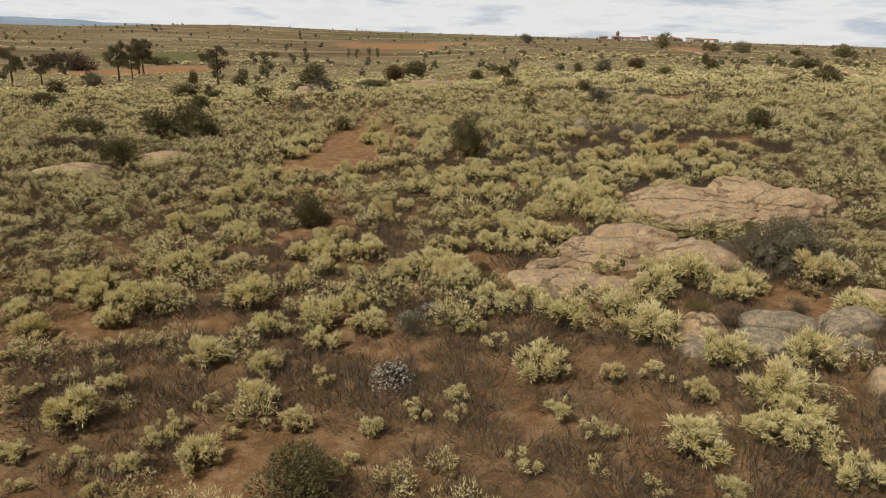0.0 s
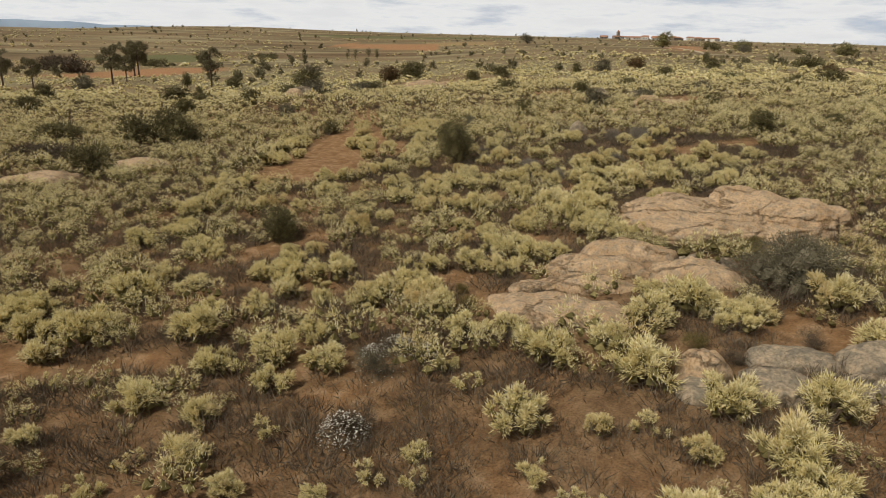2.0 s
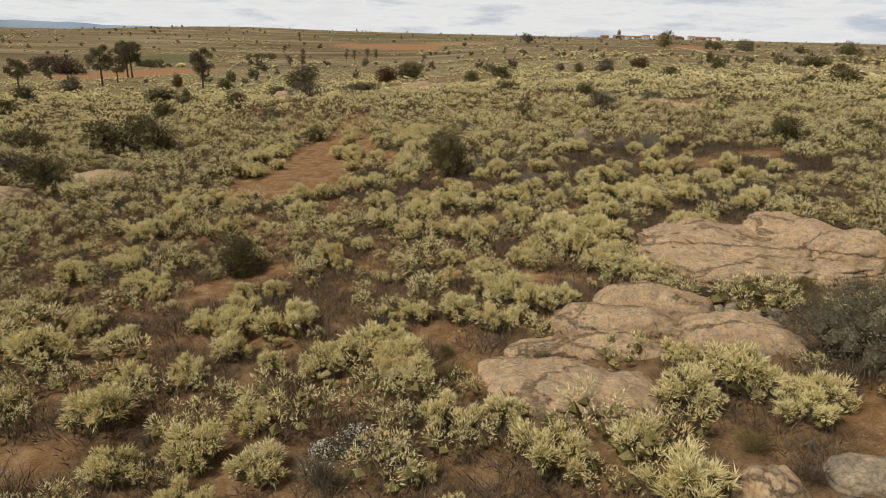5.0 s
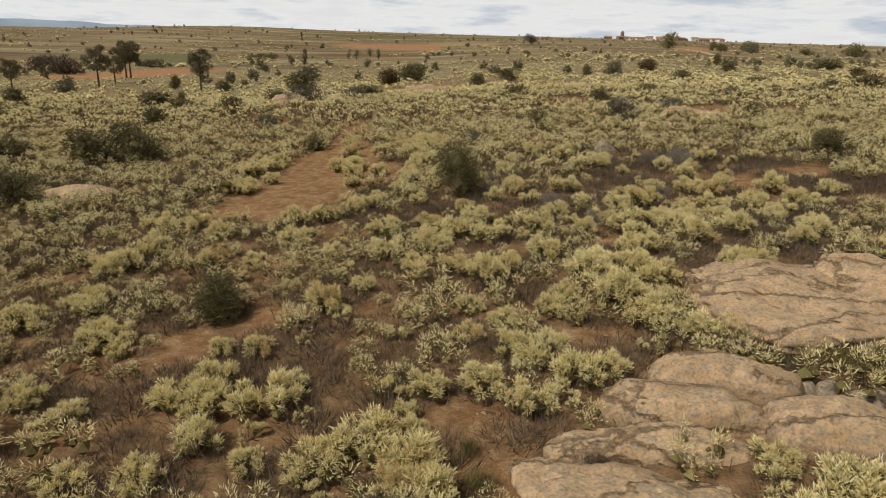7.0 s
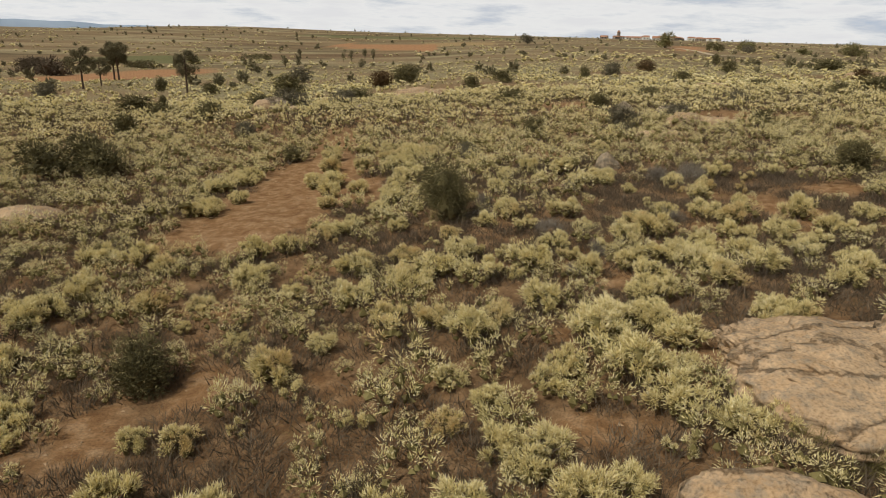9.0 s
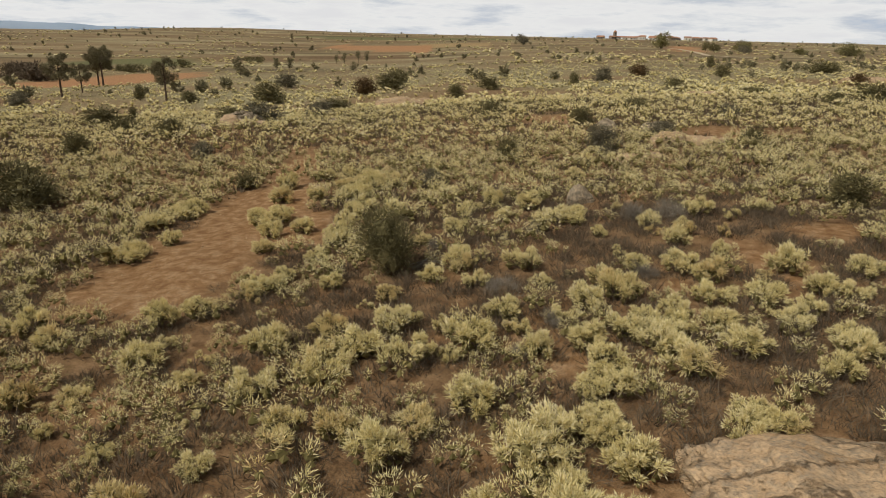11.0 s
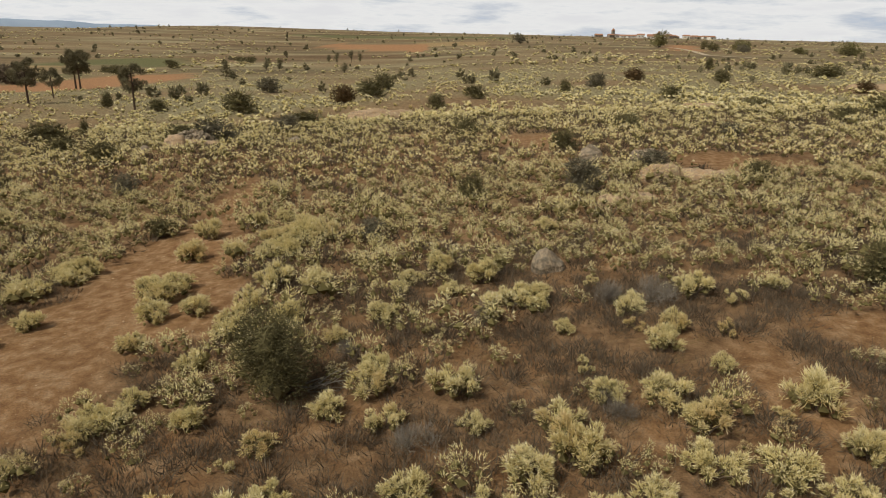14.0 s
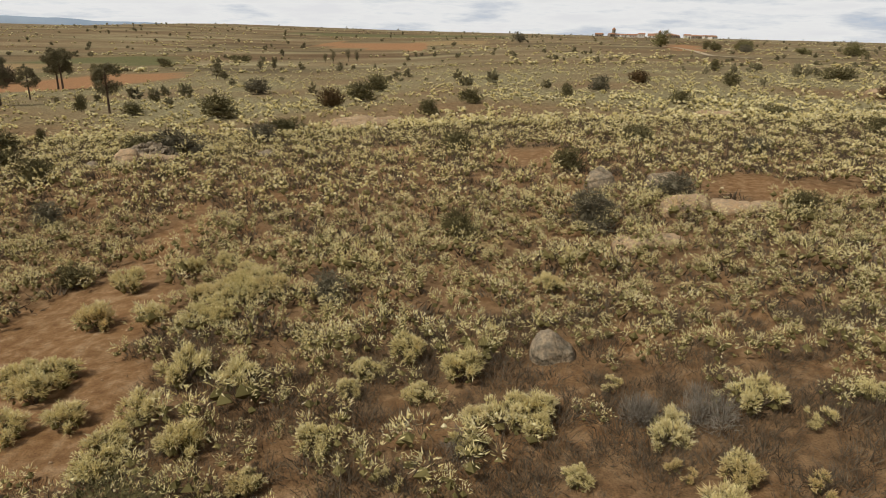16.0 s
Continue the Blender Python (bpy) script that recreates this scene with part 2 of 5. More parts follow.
M_BARK = plain("pine_bark", (0.06, 0.042, 0.03), (0.16, 0.11, 0.08), 9)
M_RENDERED = plain("white_render", (0.62, 0.58, 0.52), (0.78, 0.75, 0.70), 0.5)
M_STONE_WALL = plain("stone_wall", (0.22, 0.18, 0.14), (0.36, 0.30, 0.24), 0.8)
M_TILE = plain("clay_tiles", (0.30, 0.15, 0.09), (0.42, 0.24, 0.15), 0.7)
M_GLASS = plain("dark_window", (0.03, 0.03, 0.035), (0.05, 0.05, 0.055), 1.0, 0.3)
M_TRACK = plain("pale_gravel", (0.42, 0.33, 0.22), (0.52, 0.43, 0.31), 0.4)
# distance haze put into the base colour as blue, there is no fog
M_MOUNTAIN = plain("haze_tinted_mountain", (0.26, 0.33, 0.43), (0.32, 0.39, 0.49), 0.006)


def cloud_material():
    m = bpy.data.materials.new("cloud_sky")
    m.use_nodes = True
    n, l = m.node_tree.nodes, m.node_tree.links
    n.remove(n["Principled BSDF"])
    geo = n.new("ShaderNodeNewGeometry")
    mp = n.new("ShaderNodeMapping")
    mp.inputs["Scale"].default_value = (0.0011, 0.0011, 0.0068)
    l.new(geo.outputs["Position"], mp.inputs["Vector"])
    t = n.new("ShaderNodeTexNoise")
    t.inputs["Scale"].default_value, t.inputs["Detail"].default_value, t.inputs["Roughness"].default_value = 1.6, 9, 0.6
    l.new(mp.outputs[0], t.inputs["Vector"])
    r = ramp(n, ((0.26, (0.55, 0.64, 0.77)), (0.36, (0.72, 0.76, 0.82)), (0.43, (0.88, 0.90, 0.92)), (0.50, (1.0, 1.0, 0.99)), (0.64, (0.93, 0.93, 0.94))))
    l.new(t.outputs[0], r.inputs[0])
    e = n.new("ShaderNodeEmission")
    e.inputs["Strength"].default_value = 0.88
    l.new(r.outputs[0], e.inputs["Color"])
    l.new(e.outputs[0], n["Material Output"].inputs["Surface"])
    return m


M_CLOUD = cloud_material()

# ---- the lie of the land ----
th = np.tanh


def bump_at(x, y, cx, cy, rx, ry):
    return np.exp(-((x - cx) / rx) ** 2 - ((y - cy) / ry) ** 2)


def land(x, y):
    """Height of the ground: it climbs gently to one side, falls into a valley and rises again to a far plateau."""
    z = -.069 + .589 * th(x / 10) + 1.825 * th(x / 70) + 3.431 * th(y / 60) + 1.482 * th(x / 70) * th(y / 120) - 8.529 * th(y / 200)
    z = z + .95 * bump_at(x, y, -12, 54, 9, 10) + .35 * bump_at(x, y, 11, 51, 10, 10) + .5 * bump_at(x, y, -4, 98, 15, 20)
    z = z - .3 * bump_at(x, y, -8, 36, 4, 6) - .25 * bump_at(x, y, -5, 18.5, 3, 3) + .2 * bump_at(x, y, 6.5, 6, 2.5, 3)
    s = np.clip((y - 230) / 900, 0, 1)
    s = s * s * (3 - 2 * s)
    far = 8.5 + 4 * bump_at(x, 0, -360, 0, 150, 1) - 14 / (1 + np.exp(np.clip((x + 500) / 60, -40, 40)))
    return z * (1 - s) + far * s


def waves(x, y, scale, seed):
    """Cheap smooth noise from -1 to 1."""
    r = np.random.default_rng(seed)
    out = 0 * x
    for _ in range(7):
        a, f, p = r.uniform(0, 2 * np.pi), r.uniform(0.5, 1.6) / scale, r.uniform(0, 2 * np.pi)
        out = out + np.sin((x * np.cos(a) + y * np.sin(a)) * f * 2 * np.pi + p)
    return out / 3.2


def hummocks(x, y):
    near = np.exp(-(np.hypot(x, y - 15) / 60) ** 2)
    return near * (0.045 * waves(x, y, 1.7, 3) + 0.03 * waves(x, y, 0.7, 4))


def height(x, y):
    return land(x, y) + hummocks(x, y)


BARE = ((-5.6, 27.2, 2.4, 3.2), (-4.6, 31.6, 3.3, 3.4), (-5.0, 36, 2.2, 4), (-4.9, 42.5, 0.9, 4.5), (10.1, 56.5, 2.6, 3.4), (19.6, 47.5, 3.0, 2.2),
        (14.2, 28.5, 1.3, 0.9), (-8, 9.2, 1.2, 0.6), (-5.3, 9.1, 0.8, 0.5), (-2.3, 4.6, 1.6, 0.7), (-1.3, 7.7, 0.6, 0.4), (-4.6, 15.8, 0.6, 0.8),
        (-3.4, 17, 0.5, 1.0), (1.3, 11.3, 0.5, 0.5), (3.1, 15, 0.9, 0.5), (0.9, 12.8, 0.6, 0.4), (11.2, 26.3, 0.8, 1.8), (7.4, 24.3, 0.8, 0.4), (2.6, 61.9, 2.4, 1.2), (7.2, 8.9, 0.8, 0.8))
# stretches where brown heath crowds out the broom
THIN = ((9.5, 29.5, 4.5, 3.6), (-21, 36, 4.5, 3.5), (1.5, 24.5, 2.6, 2.2), (-3.2, 14.2, 2.0, 2.2), (0.8, 6.4, 2.5, 2.2), (12.5, 25.5, 2.5, 3.0), (-2.5, 11.8, 1.5, 0.8), (5.5, 26.3, 3.6, 2.0))
FIELDS = (
    ("orange_field", ((-79, 139), (-71, 154), (-69, 177), (-65, 202), (-83, 252), (-90, 225), (-94, 198), (-99, 169))),
    ("green_field", ((-133, 289), (-104, 275), (-106, 315), (-128, 364), (-161, 349), (-168, 300), (-154, 275))),
    ("green_field", ((-118, 225), (-114, 235), (-99, 207), (-107, 205))),
    ("ochre_field", ((-164, 270), (-153, 285), (-127, 239), (-145, 240))),
    ("orange_field", ((-90, 523), (-4, 443), (-7, 583), (-83, 593))),
    ("green_field", ((-168, 812), (79, 785), (71, 710), (-44, 721), (-152, 735))),
    ("ochre_field", ((-14, 523), (36, 507), (42, 612), (-17, 612))),
    ("orange_field", ((161, 503), (155, 410), (209, 556), (203, 605))),
)


def inside(x, y, poly):
    hit = np.zeros(x.shape, bool)
    for (x0, y0), (x1, y1) in zip(poly, poly[1:] + poly[:1]):
        cross = ((y0 > y) != (y1 > y)) & (x < (x1 - x0) * (y - y0) / (y1 - y0 + 1e-9) + x0)
        hit ^= cross
    return hit


def bareness(x, y):
    b = 0 * x
    for cx, cy, rx, ry in BARE:
        d = ((x - cx) / rx) ** 2 + ((y - cy) / ry) ** 2
        b = np.maximum(b, np.clip(1.5 - d + 0.35 * waves(x, y, 1.6, 9), 0, 1))
    return b


# ---- mesh helpers ----
def mesh_np(name, verts, tris, mats, which=None, smooth=False, tip=None):
    me = bpy.data.meshes.new(name)
    v, f = np.asarray(verts, np.float32), np.asarray(tris, np.int32)
    me.vertices.add(len(v)); me.vertices.foreach_set("co", v.ravel())
    me.loops.add(3 * len(f)); me.loops.foreach_set("vertex_index", f.ravel())
    me.polygons.add(len(f)); me.polygons.foreach_set("loop_start", np.arange(0, 3 * len(f), 3, dtype=np.int32))
    for m in mats:
        me.materials.append(m)
    if which is not None:
        me.polygons.foreach_set("material_index", np.asarray(which, np.int32))
    me.polygons.foreach_set("use_smooth", np.full(len(f), smooth))
    me.update(calc_edges=True)
    if tip is not None:
        me.attributes.new("tip", "FLOAT", "POINT").data.foreach_set("value", np.asarray(tip, np.float32))
    return me


def joined(pieces):
    """Several (verts, tris, material index) as one."""
    vs, fs, ms, k = [], [], [], 0
    for v, f, m in pieces:
        vs.append(v); fs.append(f + k); ms.append(np.full(len(f), m)); k += len(v)
    return np.concatenate(vs), np.concatenate(fs), np.concatenate(ms)


def unit(v):
    return v / (np.linalg.norm(v, axis=-1, keepdims=True) + 1e-9)


def cross_axes(d):
    side = unit(np.cross(d, np.where(np.abs(d[:, 2:3]) < 0.9, [[0, 0, 1.0]], [[1.0, 0, 0]])))
    return side, np.cross(d, side)


def spikes(base, d, length, width):
    """Three-sided pyramids, the cheaper sprigs of plants farther off."""
    n = len(base)
    a, b = cross_axes(d)
    ring = [base + (a * np.cos(t) + b * np.sin(t)) * (width / 2)[:, None] for t in (0, 2.094, 4.189)]
    v = np.stack([*ring, base + d * length[:, None]], 1).reshape(-1, 3)
    f = np.array([(0, 1, 3), (1, 2, 3), (2, 0, 3)])
    return v, (f[None] + 4 * np.arange(n)[:, None, None]).reshape(-1, 3)


def blades(base, d, length, width):
    n = len(base)
    a, b = cross_axes(d)
    t = (np.arange(n) * 2.39996 % np.pi)[:, None]
    a = a * np.cos(t) + b * np.sin(t)
    v = np.stack([base - a * (width / 2)[:, None], base + a * (width / 2)[:, None], base + d * length[:, None]], 1).reshape(-1, 3)
    return v, np.arange(3 * n).reshape(-1, 3)


def sprays(base, d, length, width, rng):
    """Flat pointed sprigs, widest above the middle, each turned its own way."""
    n = len(base)
    a, b = cross_axes(d)
    t = rng.uniform(0, np.pi, n)[:, None]
    side = (a * np.cos(t) + b * np.sin(t)) * (width / 2)[:, None]
    mid = base + d * (length * 0.62)[:, None]
    v = np.stack([base, mid - side, base + d * length[:, None], mid + side], 1).reshape(-1, 3)
    f = np.array([(0, 1, 2), (0, 2, 3)])
    return v, (f[None] + 4 * np.arange(n)[:, None, None]).reshape(-1, 3)


def leaves(centre, size, rng):
    n = len(centre)
    d = unit(rng.normal(size=(n, 3)) + [0, 0, 0.4])
    a, b = cross_axes(d)
    s = size[:, None]
    v = np.stack([centre - a * s * 0.5, centre - b * s * 0.33, centre + a * s * 0.6, centre + b * s * 0.33], 1).reshape(-1, 3)
    f = np.array([(0, 1, 2), (0, 2, 3)])
    return v, (f[None] + 4 * np.arange(n)[:, None, None]).reshape(-1, 3)


OCTA_V = np.array([(1, 0, 0), (-1, 0, 0), (0, 1, 0), (0, -1, 0), (0, 0, 1), (0, 0, -1)], float)
OCTA_F = np.array([(0, 2, 4), (2, 1, 4), (1, 3, 4), (3, 0, 4), (2, 0, 5), (1, 2, 5), (3, 1, 5), (0, 3, 5)])
ICO_V = unit(np.array([(0, 1, 1.618), (0, -1, 1.618), (0, 1, -1.618), (0, -1, -1.618), (1, 1.618, 0), (-1, 1.618, 0), (1, -1.618, 0), (-1, -1.618, 0), (1.618, 0, 1), (-1.618, 0, 1), (1.618, 0, -1), (-1.618, 0, -1)]))
ICO_F = np.array([(0, 1, 8), (0, 8, 4), (0, 4, 5), (0, 5, 9), (0, 9, 1), (1, 6, 8), (8, 6, 10), (8, 10, 4), (4, 10, 2), (4, 2, 5), (5, 2, 11), (5, 11, 9), (9, 11, 7), (9, 7, 1), (1, 7, 6), (3, 6, 7), (3, 7, 11), (3, 11, 2), (3, 2, 10), (3, 10, 6)])


def clumps(centre, radius, rng, round_=False):
    """Ragged knots of packed twigs, the inside of a plant."""
    bv, bf = (ICO_V, ICO_F) if round_ else (OCTA_V, OCTA_F)
    n = len(centre)
    v = bv[None] * radius[:, None, None] * rng.uniform(0.65, 1.2, (n, len(bv), 1)) + rng.normal(size=(n, len(bv), 3)) * radius[:, None, None] * 0.12 + centre[:, None]
    v[..., 2] = np.maximum(v[..., 2], 0.0)
    return v.reshape(-1, 3), (bf[None] + len(bv) * np.arange(n)[:, None, None]).reshape(-1, 3)


def tube(points, radii, sides=6):
    """A tapered round limb along points."""
    p = np.asarray(points, float)
    d = unit(np.gradient(p, axis=0))
    a, b = cross_axes(d)
    t = np.arange(sides) * 2 * np.pi / sides
    r = np.asarray(radii, float)[:, None, None]
    v = (p[:, None] + r * (a[:, None] * np.cos(t)[None, :, None] + b[:, None] * np.sin(t)[None, :, None])).reshape(-1, 3)
    f = []
    for i in range(len(p) - 1):
        for k in range(sides):
            q = (k + 1) % sides
            f += [(i * sides + k, i * sides + q, (i + 1) * sides + q), (i * sides + k, (i + 1) * sides + q, (i + 1) * sides + k)]
    return v, np.array(f)


def part(name, data, parent, label="", smooth=False):
    v, f, m = data if len(data) == 3 else (*data, None)
    ob = new(name, mesh_np(name, v, f, m if isinstance(m, list) else [m], None, smooth))
    ob.parent = parent
    return tagged(ob, label)


# ---- ground ----
def stretched(limit, n, power):
    """Steps that are fine in the middle and wide far out."""
    u = np.linspace(-1, 1, n)
    return np.sinh(u * power) / np.sinh(power) * limit


def make_ground():
    gx = stretched(4700, 250, 8.3)
    gy = np.concatenate([14 + stretched(4700, 310, 8.3)])
    x, y = np.meshgrid(gx, gy)
    z = height(x, y)
    nx, ny = len(gx), len(gy)
    i = (np.arange(ny - 1)[:, None] * nx + np.arange(nx - 1)[None]).ravel()
    f = np.concatenate([np.stack([i, i + 1, i + nx + 1], 1), np.stack([i, i + nx + 1, i + nx], 1)])
    me = mesh_np("ground", np.stack([x, y, z], -1).reshape(-1, 3), f, [M_GROUND], None, True)
    xs, ys = x.ravel(), y.ravel()
    values = {"bare": bareness(xs, ys), "far_scrub": np.clip((np.hypot(xs, ys) - 90) / 160, 0, 1) * (0.55 + 0.45 * np.clip(waves(xs, ys, 90, 5) + 0.4, 0, 1))}
    dist = np.hypot(xs, ys)
    values["mid_scrub"] = np.clip((dist - 55) / 40, 0, 1) * np.clip((300 - dist) / 120, 0, 1) * np.clip(0.75 + 0.5 * waves(xs, ys, 34, 31), 0, 1) * (1 - bareness(xs, ys))
    for name, poly in FIELDS:
        values[name] = np.maximum(values.get(name, 0 * xs), inside(xs + 2 * waves(xs, ys, 30, 2), ys, poly) * 1.0)
    for name, val in values.items():
        me.attributes.new(name, "FLOAT", "POINT").data.foreach_set("value", val.astype(np.float32))
    tagged(new("ground", me), "dry reddish soil with leaf litter and distant fields", "ground", kind="structure")


make_ground()


def make_backdrops():
    n = 160
    a = np.linspace(radians(15), radians(165), n)
    rows = np.linspace(-80, 900, 8)
    v = np.array([(4600 * math.cos(t), 4600 * math.sin(t), r) for r in rows for t in a])
    i = (np.arange(7)[:, None] * n + np.arange(n - 1)[None]).ravel()
    f = np.concatenate([np.stack([i, i + 1, i + n + 1], 1), np.stack([i, i + n + 1, i + n], 1)])
    tagged(new("backdrop_sky", mesh_np("backdrop_sky", v, f, [M_CLOUD], None, True)), "pale overcast sky with low grey cloud banks", "sky", kind="structure")
    # far mountains, their blue is distance haze painted into the colour
    k = 140
    xs = np.linspace(-3400, -900, k)
    ys = np.sqrt(4350.0 ** 2 - xs ** 2)
    top = np.interp(xs, (-3400, -2500, -2250, -2050, -1950, -1750, -1650, -1500, -900), (26, 27, 34, 28, 21, 17, 19, 4, -10)) + 2.0 * waves(xs, 0 * xs, 260, 13) + 0.8 * waves(xs, 0 * xs, 80, 14)
    lines = []
    for depth, share in ((0, -0.6), (60, 0.75), (110, 1.0), (170, 0.7), (240, -0.6)):
        lines.append(np.stack([xs * (1 + (depth - 110) / 4350), ys * (1 + (depth - 110) / 4350), np.where(share < 0, -40, top - 10 * (1 - share))], -1))
    v = np.concatenate(lines)
    i = (np.arange(4)[:, None] * k + np.arange(k - 1)[None]).ravel()
    f = np.concatenate([np.stack([i, i + 1, i + k + 1], 1), np.stack([i, i + k + 1, i + k], 1)])
    tagged(new("backdrop_mountains", mesh_np("backdrop_mountains", v, f, [M_MOUNTAIN], None, True)), "mountain range on the horizon, distance haze painted as blue", "mountains", kind="structure")


make_backdrops()


# ---- rocks ----
ROCK_PLAN = []


def rock(x, y, lx, ly, h, turn, seed, mat, label, fine=4, flat=2.6, cracks=3, lift=0.0, group="granite outcrop"):
    """A weathered granite block: a rounded slab with bulges, ledges and cracks, bedded in the soil. lx, ly: half lengths."""
    bm = bmesh.new()
    bmesh.ops.create_icosphere(bm, subdivisions=fine, radius=1)
    rng = random.Random(seed)
    off = Vector((seed * 3.7, seed * 1.3, seed * 7.1))
    planes = []
    for _ in range(cracks):
        t = rng.uniform(-0.5, 0.5) + (1.57 if rng.random() < 0.3 else 0)
        planes.append((Vector((math.sin(t), math.cos(t), rng.uniform(-0.5, 0.5))).normalized(), rng.uniform(-0.55, 0.55), rng.uniform(0.03, 0.07), rng.uniform(0.03, 0.075)))
    for v in bm.verts:
        p = v.co.copy()
        r = (abs(p.x) ** flat + abs(p.y) ** flat + abs(p.z) ** 2.2) ** (-1 / flat)
        q = p * r
        w = Vector((q.x * lx, q.y * ly, q.z * h))
        bulge = noise.fractal(w * (0.9 / max(lx, ly) ** 0.5) + off, 1.0, 2.0, 4)
        ridge = noise.fractal(w * 3.0 + off, 0.9, 2.1, 4)
        ledge = noise.noise(Vector((w.x * 0.5, w.y * 0.5, w.z * 2.2)) + off * 2) * 5.0
        ledge = (ledge - math.floor(ledge)) ** 3
        push = 1 + 0.15 * bulge + 0.05 * ridge - 0.05 * ledge
        for nrm, d0, wd, dp in planes:
            d = q.dot(nrm) - d0 + 0.12 * noise.noise(w * 1.5 + off)
            push -= dp * math.exp(-(d / wd) ** 2)
            if d > 0:
                push -= 0.035
        v.co = Vector((w.x * push, w.y * push, w.z * push * (1 + 0.22 * bulge)))
    me = bpy.data.meshes.new("rock")
    bm.to_mesh(me)
    bm.free()
    me.materials.append(mat)
    me.polygons.foreach_set("use_smooth", np.full(len(me.polygons), True))
    ob = new("rock", me)
    ob.matrix_basis = pose(x, y, float(height(x, y)) - 0.12 * h + lift, 0, 0, turn)
    ROCK_PLAN.append((x, y, max(lx, 0.1), max(ly, 0.1), radians(turn)))
    return tagged(ob, label, "rock", group)


DOME = "large tan granite dome, weathered and cracked, in the scrub"
SLAB = "flat tan granite slab bedded in red soil"
GREYR = "grey lichened granite rock among low shrubs"
rock(8.6, 16.0, 3.4, 2.3, 0.72, -10, 1, M_ROCK, DOME, 6, 2.6, 4)
rock(9.7, 15.9, 2.1, 1.6, 1.0, -25, 2, M_ROCK, DOME, 6, 2.2, 3)
rock(5.0, 13.1, 1.12, 0.36, 0.58, -12, 3, M_ROCK, "long rounded tan granite block", 5, 4.5, 1)
for k, (px, py, pl, pw, ph) in enumerate(((5.85, 13.12, 0.20, 0.13, 0.34), (6.15, 12.98, 0.17, 0.12, 0.30), (6.42, 12.84, 0.22, 0.13, 0.26), (6.75, 12.66, 0.18, 0.14, 0.24), (7.05, 12.55, 0.26, 0.18, 0.30))):
    rock(px, py, pl, pw, ph, -24 + 9 * k, 70 + k, M_ROCK_GREY, "small broken granite piece in a row", 3, 3.0, 1)
rock(4.25, 12.48, 1.5, 0.55, 0.64, -10, 4, M_ROCK, SLAB, 5, 4.5, 2)
rock(6.15, 11.85, 1.05, 0.58, 0.58, -20, 5, M_ROCK, SLAB, 5, 4.2, 2)
rock(3.4, 11.72, 1.5, 0.42, 0.42, -4, 6, M_ROCK, SLAB, 5, 4.2, 2)
rock(3.1, 10.45, 1.5, 0.95, 0.42, -8, 7, M_ROCK, "broad pale granite slab split by a crack", 6, 4.6, 4)
rock(1.95, 11.15, 0.5, 0.5, 0.17, 20, 8, M_ROCK, "small tan granite slab", 5, 3.6, 2)
rock(4.72, 7.65, 0.44, 0.36, 0.50, 10, 9, M_ROCK, "rounded tan granite boulder resting on a slab", 5, 3.4, 2)
rock(4.5, 7.15, 0.44, 0.34, 0.30, -20, 10, M_ROCK_GREY, GREYR, 5, 3.2, 1)
rock(6.2, 7.9, 0.75, 0.40, 0.30, -14, 11, M_ROCK_GREY, GREYR, 5, 3.8, 3)
rock(7.3, 7.65, 0.6, 0.42, 0.34, 12, 12, M_ROCK_GREY, GREYR, 5, 3.6, 2)
rock(5.75, 6.85, 0.8, 0.42, 0.34, -28, 13, M_ROCK_GREY, "sloping grey granite slab behind a broom bush", 5, 4.0, 2)
rock(6.8, 6.85, 0.5, 0.36, 0.34, -10, 14, M_ROCK_GREY, GREYR, 5, 3.6, 2)
rock(6.75, 5.55, 0.32, 0.34, 0.42, 0, 15, M_ROCK, "small tan granite boulder", 4, 2.5, 1)
rock(8.9, 9.2, 0.6, 0.25, 0.25, -10, 16, M_ROCK, SLAB, 4, 2.7, 1)
for k, (x, y, lx, ly, h, turn) in enumerate(((-16.9, 26.0, 1.8, 1.1, 0.5, 15), (-14.0, 29.2, 1.5, 1.0, 0.45, 0), (-12.8, 57.0, 0.95, 0.8, 0.95, 10), (-11.6, 58.2, 1.6, 0.9, 0.6, 20),
                                             (14.3, 44.0, 1.15, 0.8, 0.8, 18), (16.2, 44.0, 1.0, 0.75, 0.62, -14), (17.6, 44.6, 0.7, 0.5, 0.35, 0), (11.2, 39.9, 0.75, 0.55, 0.5, -8),
                                             (12.5, 40.5, 0.65, 0.45, 0.4, 5), (-1.1, 77.5, 3.6, 1.6, 0.9, 3), (28.1, 76.0, 1.9, 1.3, 0.85, 0), (61.4, 102.5, 4.2, 1.8, 0.9, 0))):
    rock(x, y, lx, ly, h, turn, 30 + k, M_ROCK, "rounded tan granite outcrop among flowering broom", 4, 2.5, 3, group="scattered outcrops")
for k, (x, y, lx, ly, h) in enumerate(((7.55, 33.0, 0.5, 0.42, 0.72), (12.0, 48.0, 0.7, 0.6, 0.8), (14.7, 48.0, 0.9, 0.7, 0.85), (-6.1, 61.2, 0.8, 0.5, 0.45), (-14.6, 56.3, 0.5, 0.4, 0.4))):
    rock(x, y, lx, ly, h, 17 * k, 50 + k, M_ROCK_GREY, GREYR, 4, 2.4, 2, group="scattered outcrops")


def on_rock(x, y, grow=0.9):
    hit = np.zeros(np.shape(x), bool)
    for cx, cy, lx, ly, a in ROCK_PLAN:
        u = (x - cx) * math.cos(a) + (y - cy) * math.sin(a)
        v = -(x - cx) * math.sin(a) + (y - cy) * math.cos(a)
        hit |= (u / (lx * grow)) ** 2 + (v / (ly * grow)) ** 2 < 1
    return hit


